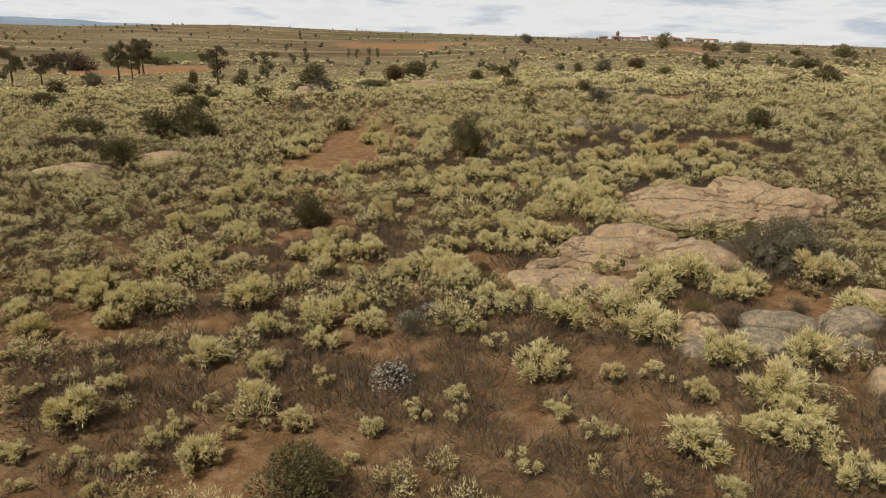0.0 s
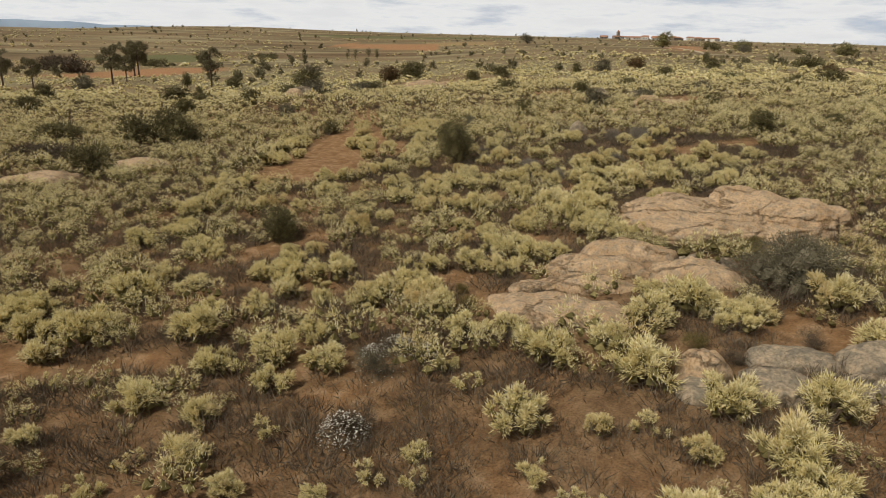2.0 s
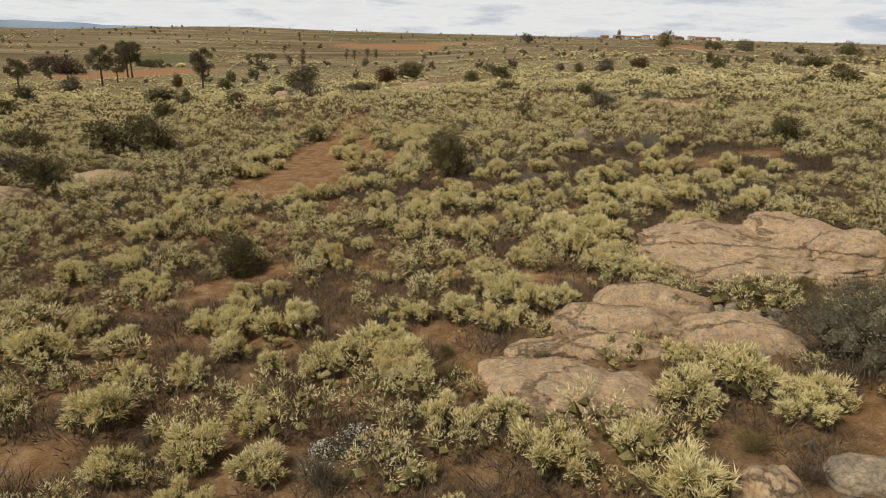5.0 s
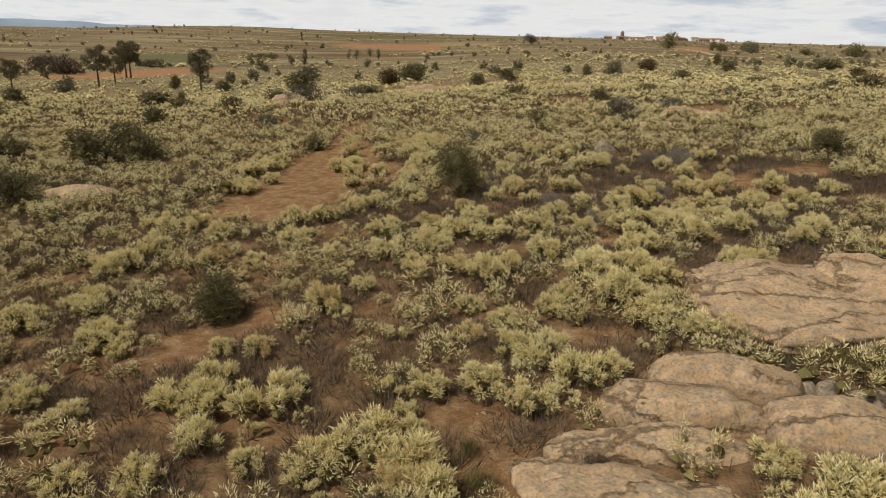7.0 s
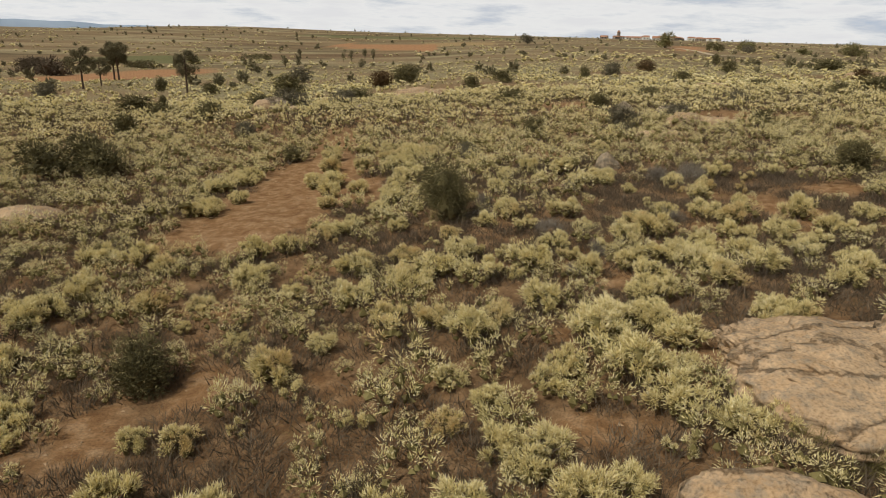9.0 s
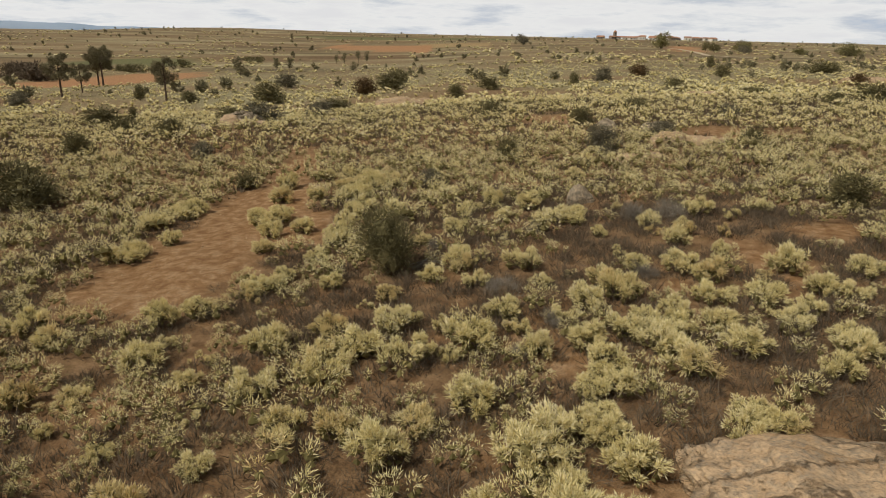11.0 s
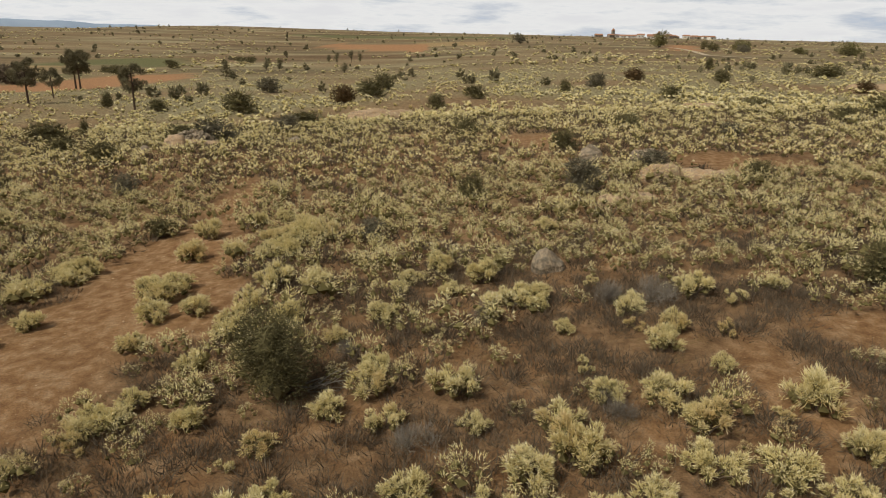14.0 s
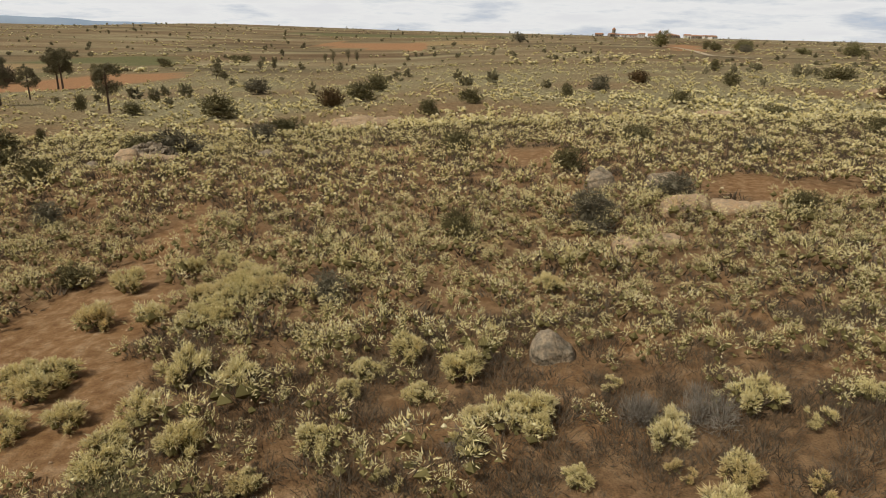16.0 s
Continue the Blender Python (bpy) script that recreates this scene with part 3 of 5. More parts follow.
def copy_at(ob, m):
    """A copy at the pose and size m, whatever the size of the first one."""
    return copy_thing(ob, m @ Matrix.Diagonal((1 / ob.scale[0], 1 / ob.scale[1], 1 / ob.scale[2], 1)))


# ---- flowering broom ----
def broom_shape(rng, lobes, loose=0.0):
    """Centres and sizes of the flower heads of a bush one metre across: a low mound of knots, each on a branch of its own."""
    k = np.arange(lobes) + rng.uniform(-0.35, 0.35, lobes)
    rad = 0.42 * np.sqrt(np.clip(k + 0.5, 0.1, None) / lobes) * rng.uniform(0.78, 1.15, lobes)
    ang = k * 2.39996 + rng.uniform(0, 6.28)
    rise = (0.50 - 1.15 * rad ** 2) * rng.uniform(0.62 - 0.2 * loose, 1.12, lobes)
    lc = np.stack([rad * np.cos(ang), rad * np.sin(ang), np.maximum(rise, 0.10)], 1)
    return lc, rng.uniform(0.065, 0.165, lobes) * (1 - 0.3 * loose)


def head_sprigs(rng, lc, ls, count, lift=0.55):
    """Where sprigs spring from the heads, and which way they point: outwards, and up towards the light."""
    pick = rng.choice(len(lc), count, p=ls ** 2 / (ls ** 2).sum())
    out = unit(rng.normal(size=(count, 3)) + [0, 0, 0.45])
    base = lc[pick] + out * (ls[pick] * rng.uniform(0.45, 0.95, count))[:, None]
    base[:, 2] = np.maximum(base[:, 2], 0.02)
    away = np.concatenate([lc[pick][:, :2] * 1.1, np.zeros((count, 1))], 1)
    d = unit(0.75 * out + away + [0, 0, lift] + 0.25 * rng.normal(size=(count, 3)))
    return base, d


def broom_parts(rng, lobes, plumes, loose, fine):
    """fine: how slender and long the sprigs are."""
    lc, ls = broom_shape(rng, lobes, loose)
    base, d = head_sprigs(rng, lc, ls, plumes)
    strands = 5
    ways, feet = np.repeat(d, strands, 0), np.repeat(base, strands, 0)
    n = len(ways)
    ways = unit(ways + 0.36 * rng.normal(size=(n, 3)))
    feet = feet + 0.016 * rng.normal(size=(n, 3))
    size = np.repeat(rng.uniform(0.7, 1.3, plumes), strands)
    bv, bf = blades(feet, ways, size * rng.uniform(0.045, 0.10, n) * fine, rng.uniform(0.012, 0.023, n) / fine ** 0.5)
    tips = np.tile([0.15, 0.15, 1.0], n)
    # single florets round the tips
    pick = rng.integers(0, n, int(0.5 * plumes))
    fv, ff = leaves(feet[pick] + ways[pick] * rng.uniform(0.02, 0.06, (len(pick), 1)), rng.uniform(0.012, 0.022, len(pick)), rng)
    blossom = (np.concatenate([bv, fv]), np.concatenate([bf, ff + len(bv)]), np.concatenate([tips, np.full(len(fv), 0.9)]))
    g = int(plumes * 0.45)
    gb, gd = head_sprigs(rng, lc * [0.95, 0.95, 0.8], ls * 0.75, g, 0.2)
    green = sprays(gb, gd, rng.uniform(0.06, 0.14, g), rng.uniform(0.010, 0.020, g), rng)
    inner = clumps(lc * [0.94, 0.94, 0.86], ls * 0.55, rng, True)
    skirt = clumps(lc * [0.8, 0.8, 0.42], ls * 0.6, rng)
    gv, gf, _ = joined([(*green, 0), (*inner, 0), (*skirt, 0)])
    stems = [tube([(0.04 * c[0], 0.04 * c[1], -0.05), (0.45 * c[0], 0.45 * c[1], 0.5 * c[2]), tuple(c)], (0.014, 0.010, 0.005), 4) for c in lc]
    sv, sf, _ = joined([(*s, 0) for s in stems])
    return blossom, (gv, gf), (sv, sf)


def make_broom(rng, lobes, plumes, loose, fine, label):
    ob = tagged(new("broom_bush"), label, "bush", "flowering broom bushes")
    blossom, green, stems = broom_parts(rng, lobes, plumes, loose, fine)
    flowers = new("blossom", mesh_np("blossom", blossom[0], blossom[1], [M_BLOSSOM], tip=blossom[2]))
    flowers.parent = ob
    tagged(flowers, "cream-white flower sprigs", kind="stuff")
    tagged(part("greenery", (*green, M_GREEN), ob, "grey-green twigs"), kind="stuff")
    tagged(part("woody_base", (*stems, M_STEM), ob, "thin brown stems"), kind="stuff")
    return ob


BROOMS_A = (
    (3.58, 3.54, 0.42), (5.11, 3.61, 0.63), (2.64, 3.63, 0.35), (-4.66, 4.05, 0.3), (2.05, 4.13, 0.38), (-5.87, 4.14, 0.38),
    (1.08, 4.18, 0.53), (-1.37, 4.36, 0.39), (3.37, 4.37, 0.92), (4.75, 4.47, 1.15), (-4.41, 4.5, 0.48), (-3.47, 4.58, 0.64),
    (-5.39, 4.69, 0.49), (2.44, 4.81, 0.32), (-6.32, 4.87, 0.5), (2.13, 4.87, 0.41), (-4.28, 5.16, 0.51), (-3.27, 5.16, 0.34),
    (4.96, 5.2, 0.99), (-1.12, 5.26, 0.38), (1.72, 5.36, 0.51), (-2.29, 5.37, 0.52), (0.2, 5.41, 0.34), (-4.2, 5.59, 0.53),
    (-0.41, 5.61, 0.53), (3.91, 5.62, 0.52), (-5.79, 5.62, 0.97), (0.2, 5.93, 0.45), (-3.86, 6.16, 0.46), (-3.07, 6.17, 0.65),
    (5.88, 6.2, 0.91), (3.41, 6.22, 0.55), (2.76, 6.36, 0.47),
)
BROOMS_B = (
    (4.67, 6.5, 0.93), (1.64, 6.68, 0.96), (-7.09, 6.68, 0.39), (-5.73, 6.74, 0.49), (-2.11, 6.75, 0.49), (-3.17, 7.05, 0.6),
    (-4.37, 7.65, 0.84), (3.82, 7.69, 1.13), (0.96, 7.78, 0.53), (-2.35, 8.05, 0.65), (-8.38, 8.11, 0.55), (7.74, 8.12, 0.95),
    (-6.4, 8.34, 0.55), (0.58, 8.48, 0.44), (2.33, 8.53, 1), (-7.56, 8.6, 0.45), (-1.55, 8.61, 0.78), (-3.55, 8.73, 0.74),
    (3.52, 8.87, 0.68), (-8.48, 8.93, 0.81), (-2.58, 9.04, 0.93), (-7.05, 9.46, 0.72), (1.8, 9.53, 0.71), (0.97, 9.54, 0.83),
    (6.02, 9.57, 1.3), (4.45, 9.75, 0.96), (-2, 9.84, 0.73), (8.05, 9.95, 1.09), (-4.3, 9.98, 1.11), (-9.52, 10.12, 0.63),
    (-6.56, 10.17, 1.13), (5.32, 10.2, 1.11), (-7.71, 10.3, 0.89),
)
BROOMS_C = (
    (4.57, 10.67, 0.55), (0.41, 10.81, 0.78), (5.55, 10.86, 0.49), (-0.03, 10.96, 0.57), (-1.04, 10.98, 0.43), (4.85, 11.16, 0.65),
    (-3.47, 11.3, 0.68), (-4.53, 11.35, 0.68), (-8.63, 11.37, 1.35), (-9.48, 11.38, 0.95), (-1.19, 11.39, 0.81), (0.15, 11.46, 0.94),
    (-2.08, 11.57, 0.54), (-0.54, 11.82, 1.1), (4.21, 11.93, 0.71), (-6.5, 12.18, 1.14), (-3.09, 12.2, 0.74), (0.12, 12.21, 0.49),
    (-2.33, 12.41, 0.5), (-5.61, 12.47, 0.51), (-1.5, 12.68, 0.43), (0.01, 12.7, 0.43), (1.89, 12.75, 0.77), (2.43, 12.91, 0.52),
    (-2.2, 13.02, 1.04), (-5.48, 13.18, 0.64), (-0.21, 13.3, 0.55), (0.33, 13.33, 0.73), (2.67, 13.36, 0.9), (-3.46, 13.4, 1.36),
    (1.15, 13.4, 0.91), (-6.39, 13.53, 0.75), (3.29, 13.65, 0.65),
)
BROOMS_D = (
    (-1.93, 13.65, 0.56), (2.12, 14.43, 1.19), (4.17, 14.46, 0.5), (5.63, 14.7, 0.61), (5.17, 14.83, 0.82), (1.02, 15.16, 0.63),
    (-2.93, 15.2, 0.64), (-7.74, 15.23, 0.43), (-3.66, 15.27, 0.54), (-0.38, 15.46, 0.43), (-2.13, 15.48, 0.44), (-5.79, 15.48, 0.55),
    (4.46, 15.53, 0.97), (1.69, 15.8, 0.66), (-6.39, 16.05, 1.15), (2.69, 16.25, 0.68), (4.1, 16.28, 1.14), (-1.5, 16.34, 0.58),
    (1.07, 16.52, 0.63), (4.9, 16.59, 0.63), (-8.39, 16.74, 0.96), (3.06, 16.75, 0.71), (-2.11, 17.14, 0.92), (4.19, 17.29, 0.67),
    (5.28, 17.54, 0.99), (3.69, 17.64, 1.12), (-7.68, 17.94, 1.17), (1.47, 18.05, 1.03), (4.1, 18.22, 1.01), (-1.39, 18.22, 0.66),
    (7.47, 18.46, 1.21), (4.92, 18.54, 1.19), (-3.21, 18.79, 0.49),
)
BROOMS_E = (
    (0.73, 18.88, 0.78), (2.06, 18.91, 0.82), (-0.18, 18.92, 0.82), (2.94, 19.46, 0.98), (-1.84, 19.51, 0.52), (-4.62, 19.67, 0.42),
    (5.32, 19.8, 1.15), (9.57, 19.96, 0.74), (7.04, 20.23, 0.97), (-8.21, 20.24, 1.34), (-1.07, 20.33, 0.89), (-4.57, 20.52, 0.68),
    (5.61, 20.56, 0.89), (-5.72, 20.61, 0.79), (0.18, 20.75, 1.02), (10.37, 20.79, 0.9), (8.28, 20.86, 1.01), (-2.5, 20.91, 0.69),
    (6.71, 21.09, 0.86), (4.33, 21.31, 0.7), (10.52, 21.33, 0.79), (1.86, 21.35, 0.94), (2.65, 21.38, 0.53), (5.39, 21.43, 0.89),
    (-7.64, 21.49, 0.96), (-0.03, 21.63, 0.82), (0.71, 21.71, 1.11), (3.09, 21.8, 1.11), (-3.79, 21.81, 0.97), (6.27, 21.82, 0.83),
    (7.17, 21.86, 0.97), (-2.52, 21.86, 0.56), (-1.24, 22.06, 0.99),
)
BROOMS_F = (
    (9.78, 22.07, 0.66), (8.31, 22.14, 0.85), (4.08, 22.19, 0.57), (-3.65, 22.52, 0.6), (6.82, 22.57, 0.69), (2.5, 22.63, 0.59),
    (10.35, 22.64, 0.78), (1.33, 22.66, 0.9), (9.51, 22.7, 0.59), (7.54, 22.72, 0.79), (5.08, 22.78, 0.7), (-0.06, 22.88, 0.81),
    (-6.32, 22.88, 0.79), (3.81, 23.06, 0.79), (1.65, 23.23, 0.63), (9.7, 23.26, 0.93), (5.71, 23.41, 0.94), (11.83, 23.45, 0.73),
    (8.66, 23.46, 0.94), (-8.44, 23.73, 0.97), (-4.22, 23.81, 0.88), (-7.36, 23.81, 0.98), (11.34, 23.87, 0.76), (6.65, 23.93, 1.1),
    (-3.43, 24.18, 0.79), (0.62, 24.22, 0.45), (9.01, 24.58, 0.91), (1.16, 24.66, 0.7), (6.49, 24.78, 0.93), (12.97, 24.85, 0.87),
    (10.56, 24.96, 0.53), (4.95, 25.02, 0.59), (-2.27, 25.02, 0.6),
)
BROOMS_G = (
    (3.34, 25.24, 0.72), (11.3, 25.27, 1.04), (-0.4, 25.44, 0.74), (8.58, 25.6, 0.98), (2.22, 25.62, 0.74), (-2.35, 25.69, 1.15),
    (7.58, 25.69, 0.74), (4.62, 26.19, 0.94), (-1.84, 26.33, 0.65), (2.91, 26.48, 0.96), (10.11, 26.66, 0.53), (7.34, 26.88, 0.53),
    (2.92, 27.29, 0.69), (9.21, 27.83, 0.84), (-1.26, 27.9, 0.71), (10.91, 28.29, 0.6), (7.2, 28.63, 0.53), (9.76, 28.63, 0.71),
    (4.25, 28.8, 0.55), (8.94, 28.8, 0.54), (1.84, 28.95, 0.65), (-3.14, 29.07, 0.76), (-7.5, 29.3, 1.39), (-0.88, 29.54, 0.94),
    (9.01, 29.68, 0.78), (5.55, 29.7, 0.69), (2.87, 29.87, 0.8), (0.4, 30.05, 0.91), (11.79, 30.07, 0.6), (9.24, 30.1, 0.61),
    (-1.01, 30.22, 0.83), (5.68, 30.41, 0.62), (6.61, 30.42, 1.29),
)
BROOMS_H = (
    (11, 30.71, 0.98), (-3.4, 30.85, 1), (13.28, 30.95, 0.65), (-6.89, 31.04, 0.85), (-0.82, 31.2, 0.89), (-2.34, 31.22, 0.85),
    (8.39, 31.35, 0.56), (4.61, 31.48, 0.68), (3.23, 31.67, 0.57), (5.52, 32.06, 1.05), (0.82, 32.28, 0.96), (3.49, 32.47, 0.73),
    (-0.49, 32.7, 1.09), (-3.78, 32.72, 1.64), (4.3, 33.06, 0.88), (-4.52, 33.45, 0.78), (-8.53, 33.63, 1.34), (-7.84, 35.21, 1.63),
    (-1.08, 35.94, 1.5), (-4.23, 36.06, 1.05), (-2.79, 36.38, 0.85), (7.97, 36.61, 0.92), (-1.44, 37.47, 1.33), (-0.33, 37.48, 1.76),
    (-0.75, 38.51, 1.36), (-4.55, 38.69, 1.04), (-2.94, 40, 0.74), (-2.02, 40.32, 0.74), (0.15, 40.65, 1.13), (-5.48, 41.35, 0.98),
    (-4.43, 41.7, 0.99),
)
BROOMS = BROOMS_A + BROOMS_B + BROOMS_C + BROOMS_D + BROOMS_E + BROOMS_F + BROOMS_G + BROOMS_H
rng = np.random.default_rng(7)
LOOSE = "loose low broom bush with sparse cream flowers on soil"
DENSE = "dense rounded broom bush covered in cream flowers"
VARIANTS = [make_broom(rng, n, p, 0.0, f, DENSE) for n, p, f in ((15, 460, 1.0), (17, 500, 0.85), (13, 440, 1.35), (16, 480, 1.1))]
VARIANTS += [make_broom(rng, n, p, 1.0, f, LOOSE) for n, p, f in ((8, 230, 1.0), (10, 270, 1.25), (7, 210, 0.9))]
used = [False] * len(VARIANTS)


def set_broom(x, y, w, tall, k, turn):
    m = pose(x, y, float(height(x, y)) - 0.02, 0, 0, turn) @ Matrix.Diagonal((w, w, w * tall, 1))
    if used[k]:
        copy_at(VARIANTS[k], m)
    else:
        VARIANTS[k].matrix_basis = m
        used[k] = True


# brooms that stand near the camera's way, then seeded ones between them
BROOMS = tuple(b for b in BROOMS if not on_rock(b[0], b[1], 0.85))
extra = []
cells = {}


def register(x, y, w):
    cells.setdefault((int(x // 2), int(y // 2)), []).append((x, y, w))


def crowded(x, y, w, share):
    i, j = int(x // 2), int(y // 2)
    for a in (i - 1, i, i + 1):
        for b in (j - 1, j, j + 1):
            for px, py, pw in cells.get((a, b), ()):
                if (px - x) ** 2 + (py - y) ** 2 < (share * (pw + w)) ** 2:
                    return True
    return False


for b in BROOMS:
    register(*b)
step = 0.74
gx, gy = np.meshgrid(np.arange(-60, 66, step), np.arange(-5, 75, step))
gx, gy = gx.ravel() + rng.uniform(-0.3, 0.3, gx.size), gy.ravel() + rng.uniform(-0.3, 0.3, gx.size)
thick = 0.70 + 0.30 * waves(gx, gy, 7, 21) + 0.16 * waves(gx, gy, 2.4, 22) + 0.22 * np.clip((gy - 8) / 20, 0, 1) + 0.6 * np.clip((-3 - gx) / 3, 0, 1) * np.clip((gy - 6) / 5, 0, 1)
for cx, cy, rx, ry in THIN:
    thick = thick - 0.75 * np.clip(1.4 - ((gx - cx) / rx) ** 2 - ((gy - cy) / ry) ** 2, 0, 1)
keep = (np.abs(gx - 0.5) < 0.69 * (gy + 3.3) + 2) & (bareness(gx, gy) < 0.35) & ~on_rock(gx, gy, 1.0) & (rng.random(gx.size) < np.clip(thick, 0.05, 0.95))
for x, y, w in zip(gx[keep], gy[keep], np.clip(rng.lognormal(-0.2, 0.32, keep.sum()), 0.35, 1.5)):
    close = y < 8
    if crowded(x, y, w * (0.8 if close else 1), 0.36 if close else 0.27):
        continue
    register(x, y, w)
    extra.append((x, y, w * (0.8 if close else 1)))
extra.sort(key=lambda b: math.hypot((b[0] - 2) * 1.2, b[1] - 12))
single, rest = extra[:300 - len(BROOMS)], extra[300 - len(BROOMS):]
count = 0
for x, y, w in list(BROOMS) + single:
    spots = [(x, y, w)] if w < 1.15 else [(x + 0.27 * w * math.cos(a), y + 0.27 * w * math.sin(a), 0.62 * w) for a in (0.4 + x, 2.5 + x, 4.6 + x)]
    for sx, sy, sw in spots:
        if count < 300:
            k = int(rng.integers(0, 4)) if sw > 0.6 or rng.random() < 0.35 else int(rng.integers(4, 7))
            set_broom(sx, sy, max(sw, 0.40) * 1.10, rng.uniform(0.88, 1.15), k, rng.uniform(0, 360))
            count += 1
        else:
            rest.append((sx, sy, sw * 1.2))


def caps(centre, d, radius, rng):
    """Rounded flower knots seen from afar: low four-sided hoods."""
    n = len(centre)
    a, b = cross_axes(d)
    turn = rng.uniform(0, 1.57, n)
    ring = [centre + (a * np.cos(turn + t)[:, None] + b * np.sin(turn + t)[:, None]) * (radius * rng.uniform(0.7, 1.25, n))[:, None] for t in (0, 1.571, 3.142, 4.712)]
    v = np.stack([*ring, centre + d * (radius * rng.uniform(0.7, 1.4, n))[:, None]], 1).reshape(-1, 3)
    f = np.array([(0, 1, 4), (1, 2, 4), (2, 3, 4), (3, 0, 4)])
    return v, (f[None] + 5 * np.arange(n)[:, None, None]).reshape(-1, 3)


def cheap_broom(rng, lobes, sprigs, green, size, knots):
    """A bush farther off: packed green twigs inside, coarser flowering sprigs outside."""
    lc, ls = broom_shape(rng, lobes)
    ls = np.maximum(ls, 0.5 * size + 0.25 / lobes)
    base, d = head_sprigs(rng, lc, ls, sprigs)
    a = blades(base, unit(d + 0.3 * rng.normal(size=d.shape)), rng.uniform(1.4, 3.2, sprigs) * size + 0.02, rng.uniform(0.6, 1.1, sprigs) * size)
    gb, gd = head_sprigs(rng, lc * [0.95, 0.95, 0.75], ls * 0.75, green, 0.1)
    b = blades(gb, gd, rng.uniform(1.5, 3.6, green) * size + 0.03, np.full(green, 0.8 * size))
    c = clumps(lc * [0.95, 0.95, 0.62], ls * 0.64, rng)
    kb, kd = head_sprigs(rng, lc, ls, knots)
    k = caps(kb, kd, rng.uniform(0.9, 1.6, knots) * size, rng)
    v, f, m = joined([(*a, 0), (*k, 0), (*b, 1), (*c, 1)])
    return v, f, m, np.concatenate([np.tile([0.2, 0.2, 1.0], sprigs), np.tile([0.22, 0.22, 0.22, 0.22, 1.0], knots), np.zeros(len(v) - 3 * sprigs - 5 * knots)])


def scatter(name, shapes, spots, mats, label, category, squash=(0.85, 1.1)):
    """Many plants that nobody could count, joined into one mesh."""
    vs, fs, ms, ts, k = [], [], [], [], 0
    for x, y, w in spots:
        v, f, m, *tip = shapes[int(rng.integers(len(shapes)))]
        a, t = rng.uniform(0, 2 * np.pi), rng.uniform(*squash)
        c, s = math.cos(a) * w, math.sin(a) * w
        z = float(height(x, y)) - 0.02
        vs.append(np.stack([v[:, 0] * c - v[:, 1] * s + x, v[:, 0] * s + v[:, 1] * c + y, v[:, 2] * w * t + z], 1))
        fs.append(f + k); ms.append(m); ts.extend(tip); k += len(v)
    ob = new(name, mesh_np(name, np.concatenate(vs), np.concatenate(fs), mats, np.concatenate(ms), tip=np.concatenate(ts) if ts else None))
    return tagged(ob, label, category, kind="stuff")


near_rest = [(x, y, w * 1.12) for x, y, w in rest if y < 27]
mid_rest = [(x, y, w * 1.28) for x, y, w in rest if 27 <= y < 46]
outer_rest = [(x, y, w * 1.15) for x, y, w in rest if y >= 46]
scatter("broom_thicket", [cheap_broom(rng, 10, 400, 30, 0.0165, 1) for _ in range(12)], near_rest, [M_BLOSSOM, M_GREEN], "flowering cream broom spread over the slope", "shrubs")
scatter("broom_thicket", [cheap_broom(rng, 8, 200, 20, 0.021, 4) for _ in range(10)], mid_rest, [M_BLOSSOM, M_GREEN], "flowering cream broom spread over the gentle rise", "shrubs")
scatter("broom_thicket", [cheap_broom(rng, 4, 24, 4, 0.044, 8) for _ in range(8)], outer_rest, [M_BLOSSOM, M_GREEN], "flowering cream broom spread over the middle slope", "shrubs")
# thinner scrub to the sides and behind
sx, sy = rng.uniform(-45, 45, 2600), rng.uniform(-25, 40, 2600)
ok = (np.abs(sx - 1) > 0.70 * (sy + 4) + 2.5) & (rng.random(2600) < np.clip(0.6 + 0.4 * waves(sx, sy, 7, 21), 0, 1))
scatter("broom_thicket", [cheap_broom(rng, 3, 12, 4, 0.07, 5) for _ in range(5)], list(zip(sx[ok], sy[ok], rng.uniform(0.6, 1.2, ok.sum()))), [M_BLOSSOM, M_GREEN], "scattered broom on the slope behind", "shrubs")
n = 7400
fy = 73 + 190 * rng.random(n) ** 2.0
fx = 4 + (rng.random(n) * 2 - 1) * (0.76 * fy + 8)
ok = (rng.random(n) < np.clip(0.75 + 0.45 * waves(fx, fy, 34, 31), 0.05, 1)) & ~on_rock(fx, fy, 1.0)
for name, poly in FIELDS:
    ok &= ~inside(fx, fy, poly)
far_spots = list(zip(fx[ok], fy[ok], rng.uniform(0.6, 1.4, ok.sum())))
scatter("broom_thicket", [cheap_broom(rng, 2, 4, 3, 0.12, 4) for _ in range(8)], far_spots, [M_BLOSSOM, M_GREEN], "pale broom scrub far across the valley side", "shrubs", (0.6, 0.9))
n = 6000
fy = 240 + 800 * rng.random(n) ** 1.2
fx = 4 + (rng.random(n) * 2 - 1) * (0.76 * fy + 8)
ok = rng.random(n) < np.clip(0.35 + 0.8 * waves(fx, fy * 2.2, 150, 33), 0, 1)
for name, poly in FIELDS:
    ok &= ~inside(fx, fy, poly)
scatter("far_scrub", [cheap_broom(rng, 1, 4, 4, 0.2, 3) for _ in range(6)], list(zip(fx[ok], fy[ok], rng.uniform(1.2, 3.0, ok.sum()))), [M_BLOSSOM, M_GREEN], "pale scrub dotted over the far hillside", "shrubs", (0.4, 0.7))


